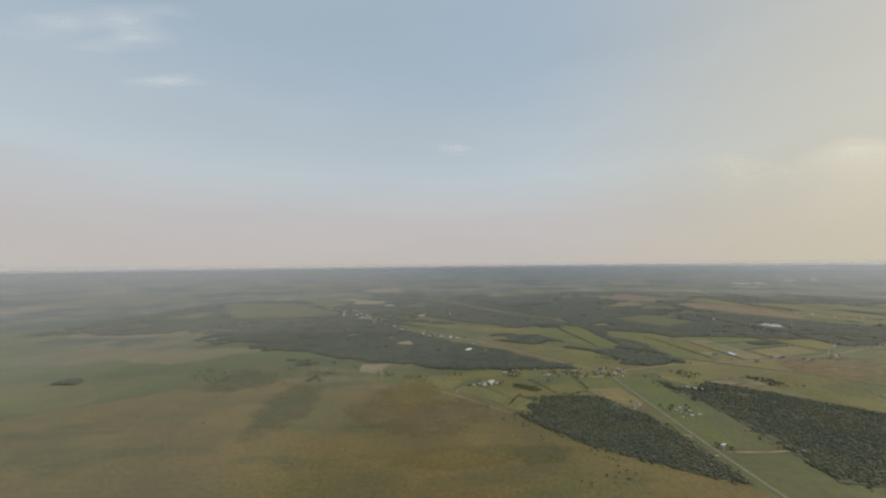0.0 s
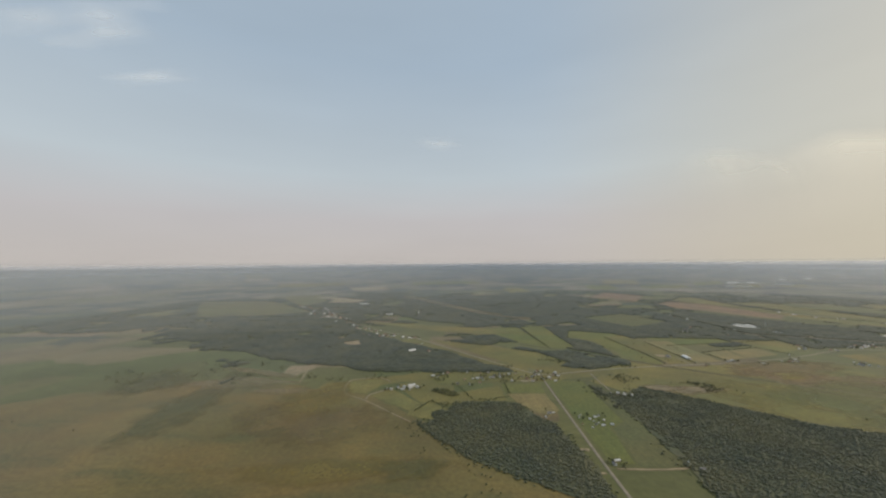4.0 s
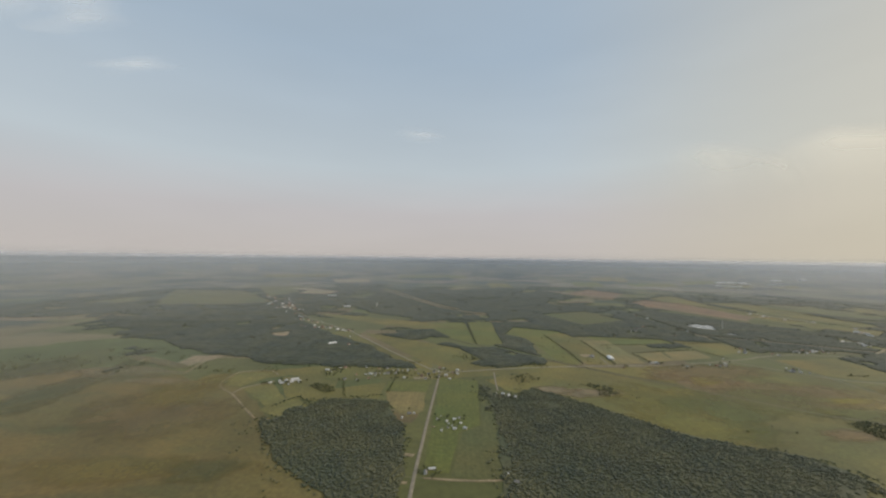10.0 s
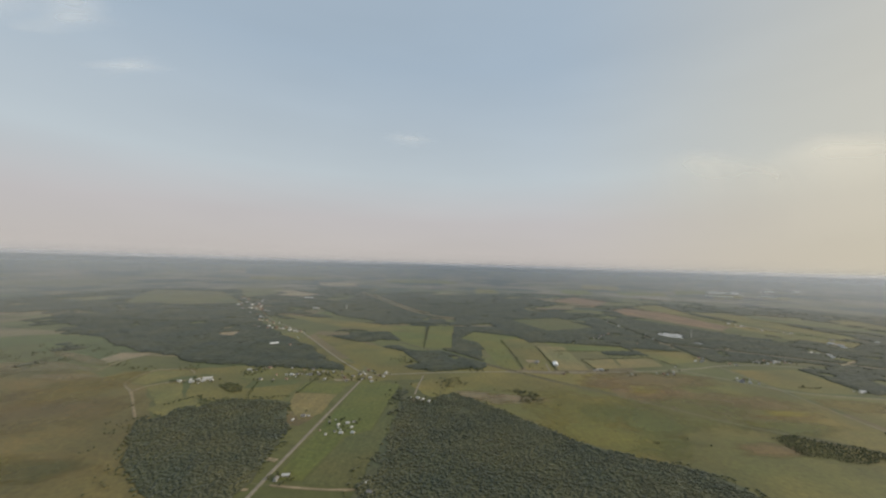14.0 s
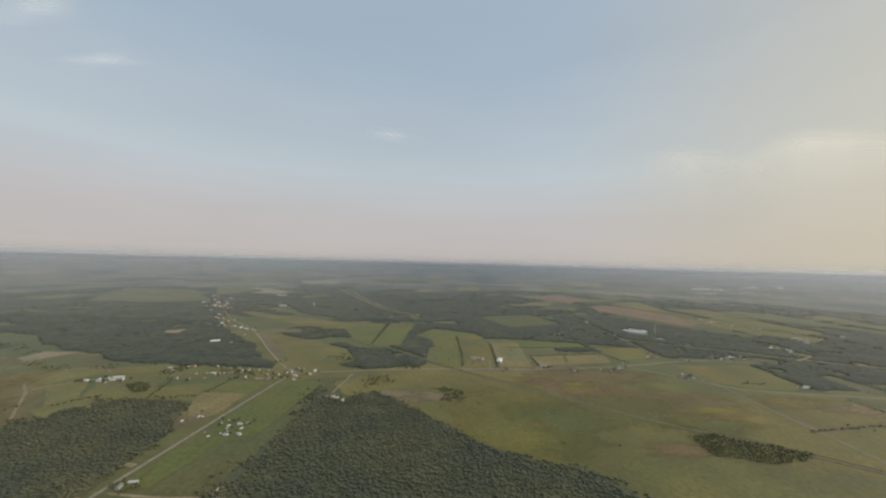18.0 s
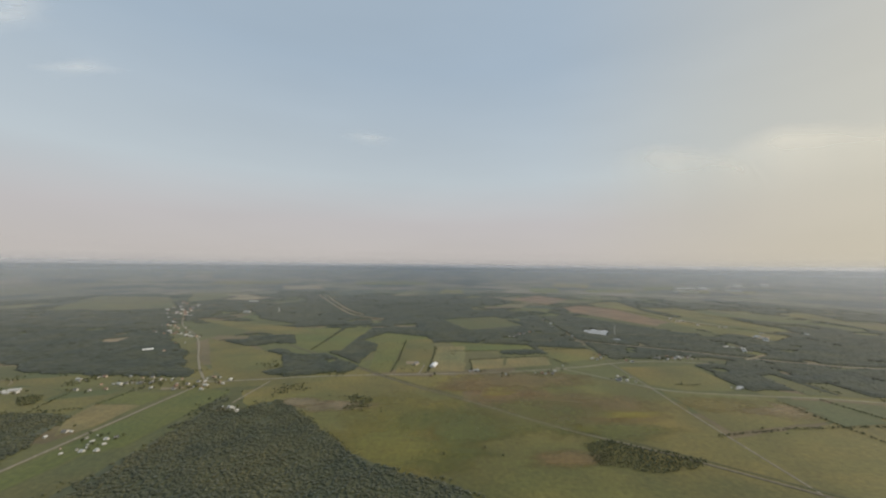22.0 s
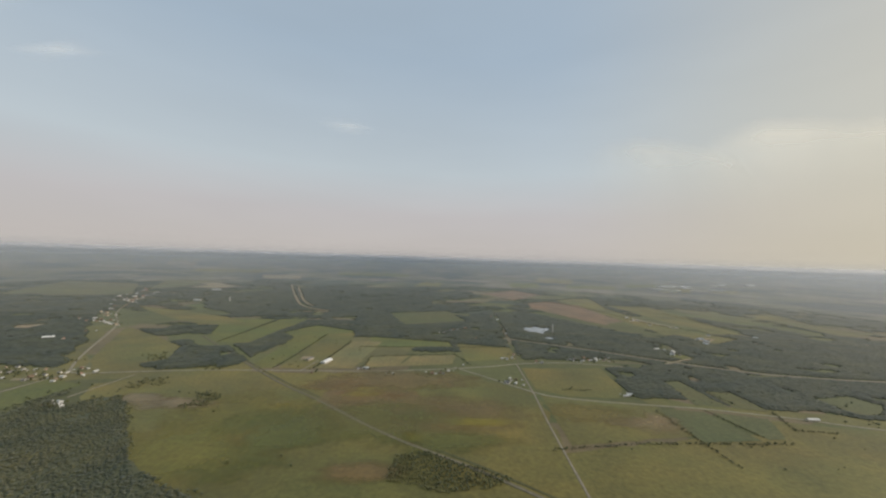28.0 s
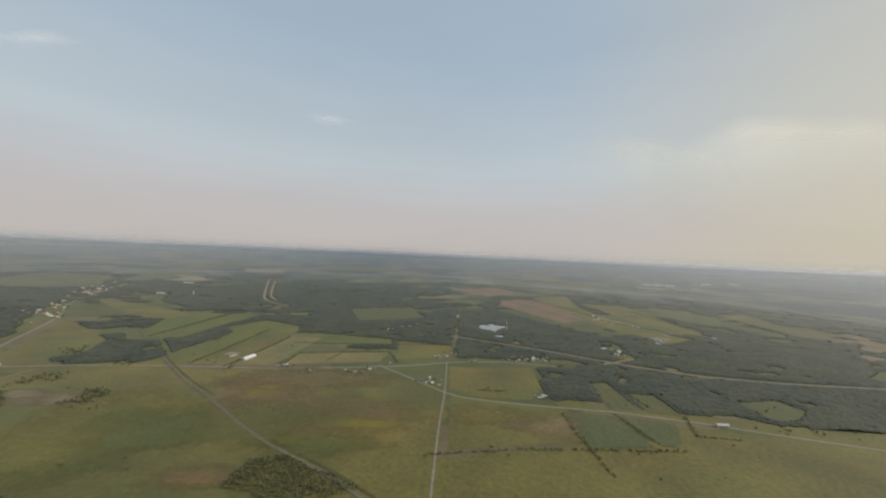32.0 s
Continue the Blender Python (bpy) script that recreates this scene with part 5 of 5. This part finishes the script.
def cloud(x, y, z, sx, sy, turn, label):
    n = 14
    verts, faces = [], []
    for i in range(n + 1):
        for j in range(n + 1):
            u, v = i / n - 0.5, j / n - 0.5
            verts.append((u * sx, v * sy, 0.04 * min(sx, sy) * (math.cos(3.1 * u) * math.cos(3.1 * v) + 0.6 * noise.noise(Vector((u * 5 + x, v * 5, 0))))))
    for i in range(n):
        for j in range(n):
            a = i * (n + 1) + j
            faces.append((a, a + n + 1, a + n + 2, a + 1))
    ob = mesh_object("cloud", verts, faces, CLOUD, None, True)
    layer = ob.data.uv_layers.new(name="sheet")
    for loop in ob.data.loops:
        k = loop.vertex_index
        layer.data[loop.index].uv = (k // (n + 1) / n, k % (n + 1) / n)
    ob.matrix_basis = pose(x, y, z, 0, 0, turn)
    ob.visible_shadow = False
    return tagged(ob, label, "cloud", "clouds")


WISP = "thin white wisp of cloud in a pale blue sky"
cloud(-1940, 2466, 1550, 720, 230, -12, WISP)
cloud(-1660, 1824, 1430, 760, 200, -9, WISP)
cloud(-1950, 1760, 1470, 800, 190, -9, WISP)
cloud(-1850, 2000, 1680, 900, 220, -9, WISP)
cloud(120, 2465, 1053, 360, 300, 4, "small faint pinkish cloud")


def bank_material():
    m = bpy.data.materials.new("sunlit_cloud_bank")
    m.use_nodes = True
    nt = m.node_tree
    nt.nodes.clear()
    out = nt.nodes.new("ShaderNodeOutputMaterial")
    sep = nt.nodes.new("ShaderNodeSeparateXYZ")
    link(nt, nt.nodes.new("ShaderNodeTexCoord").outputs["UV"], sep.inputs[0])
    # dense below a soft top, thinning out towards its foot and its ends
    foot = ramp_node(nt, sep.outputs["Y"], (0.0, (0, 0, 0)), (0.45, (0.28, 0.28, 0.28)), (0.72, (0.75, 0.75, 0.75)), (0.84, (1, 1, 1)), (1.0, (0, 0, 0)))
    ends = ramp_node(nt, sep.outputs["X"], (0.0, (0, 0, 0)), (0.30, (1, 1, 1)), (0.80, (1, 1, 1)), (1.0, (0, 0, 0)))
    puff = ramp_node(nt, noise_node(nt, nt.nodes.new("ShaderNodeNewGeometry").outputs["Position"], 0.0022, 2.0, 0.45), (0.25, (0.16, 0.16, 0.16)), (0.75, (0.32, 0.32, 0.32)))
    fac = mix_node(nt, 1.0, mix_node(nt, 1.0, foot, ends, "MULTIPLY"), puff, "MULTIPLY")
    dif, tra, clear = nt.nodes.new("ShaderNodeBsdfDiffuse"), nt.nodes.new("ShaderNodeBsdfTranslucent"), nt.nodes.new("ShaderNodeBsdfTransparent")
    for node in (dif, tra):
        node.inputs["Color"].default_value = (0.79, 0.74, 0.64, 1)
    white, mix = nt.nodes.new("ShaderNodeAddShader"), nt.nodes.new("ShaderNodeMixShader")
    link(nt, dif.outputs[0], white.inputs[0])
    link(nt, tra.outputs[0], white.inputs[1])
    link(nt, fac, mix.inputs[0])
    link(nt, clear.outputs[0], mix.inputs[1])
    link(nt, white.outputs[0], mix.inputs[2])
    link(nt, mix.outputs[0], out.inputs[0])
    return m


BANK = bank_material()


def cloud_bank(line, foot, tops, seed, label):
    """A far bank of cloud: a bulging wall along a line, with an uneven top."""
    nu, nv = 60, 24
    verts, faces = [], []
    for i in range(nu + 1):
        u = i / nu * (len(line) - 1)
        k = min(int(u), len(line) - 2)
        f = u - k
        e = f * f * (3 - 2 * f)
        x, y = (line[k][j] + (line[k + 1][j] - line[k][j]) * f for j in (0, 1))
        top = tops[k] + (tops[k + 1] - tops[k]) * e + 10 * noise.noise(Vector((u * 1.3, seed, 0)))
        for j in range(nv + 1):
            v = j / nv
            d = 40 * math.sin(3.1 * v)
            verts.append((x + d * 0.6, y - d * 0.8, foot + (top - foot) * v))
    for i in range(nu):
        for j in range(nv):
            a = i * (nv + 1) + j
            faces.append((a, a + nv + 1, a + nv + 2, a + 1))
    ob = mesh_object("cloud_bank", verts, faces, BANK, None, True)
    layer = ob.data.uv_layers.new(name="wall")
    for loop in ob.data.loops:
        k = loop.vertex_index
        layer.data[loop.index].uv = (k // (nv + 1) / nu, k % (nv + 1) / nv)
    ob.visible_shadow = False
    return tagged(ob, label, "cloud", "clouds")


cloud_bank([(1601, 2210), (1794, 2301), (1996, 2377), (2226, 2483), (2490, 2558), (2754, 2618), (2910, 2624)], 380, (842, 951, 997, 1034, 1029, 994, 861), 1, "cream cloud bank with a bright sunlit top")
cloud_bank([(2228, 2250), (2327, 2125), (2406, 2003), (2495, 1860), (2616, 1740), (2728, 1609), (2889, 1471), (3103, 1303)], 360, (845, 948, 965, 921, 865, 800, 740, 690), 4, "broad cream cloud bank towards the sun")
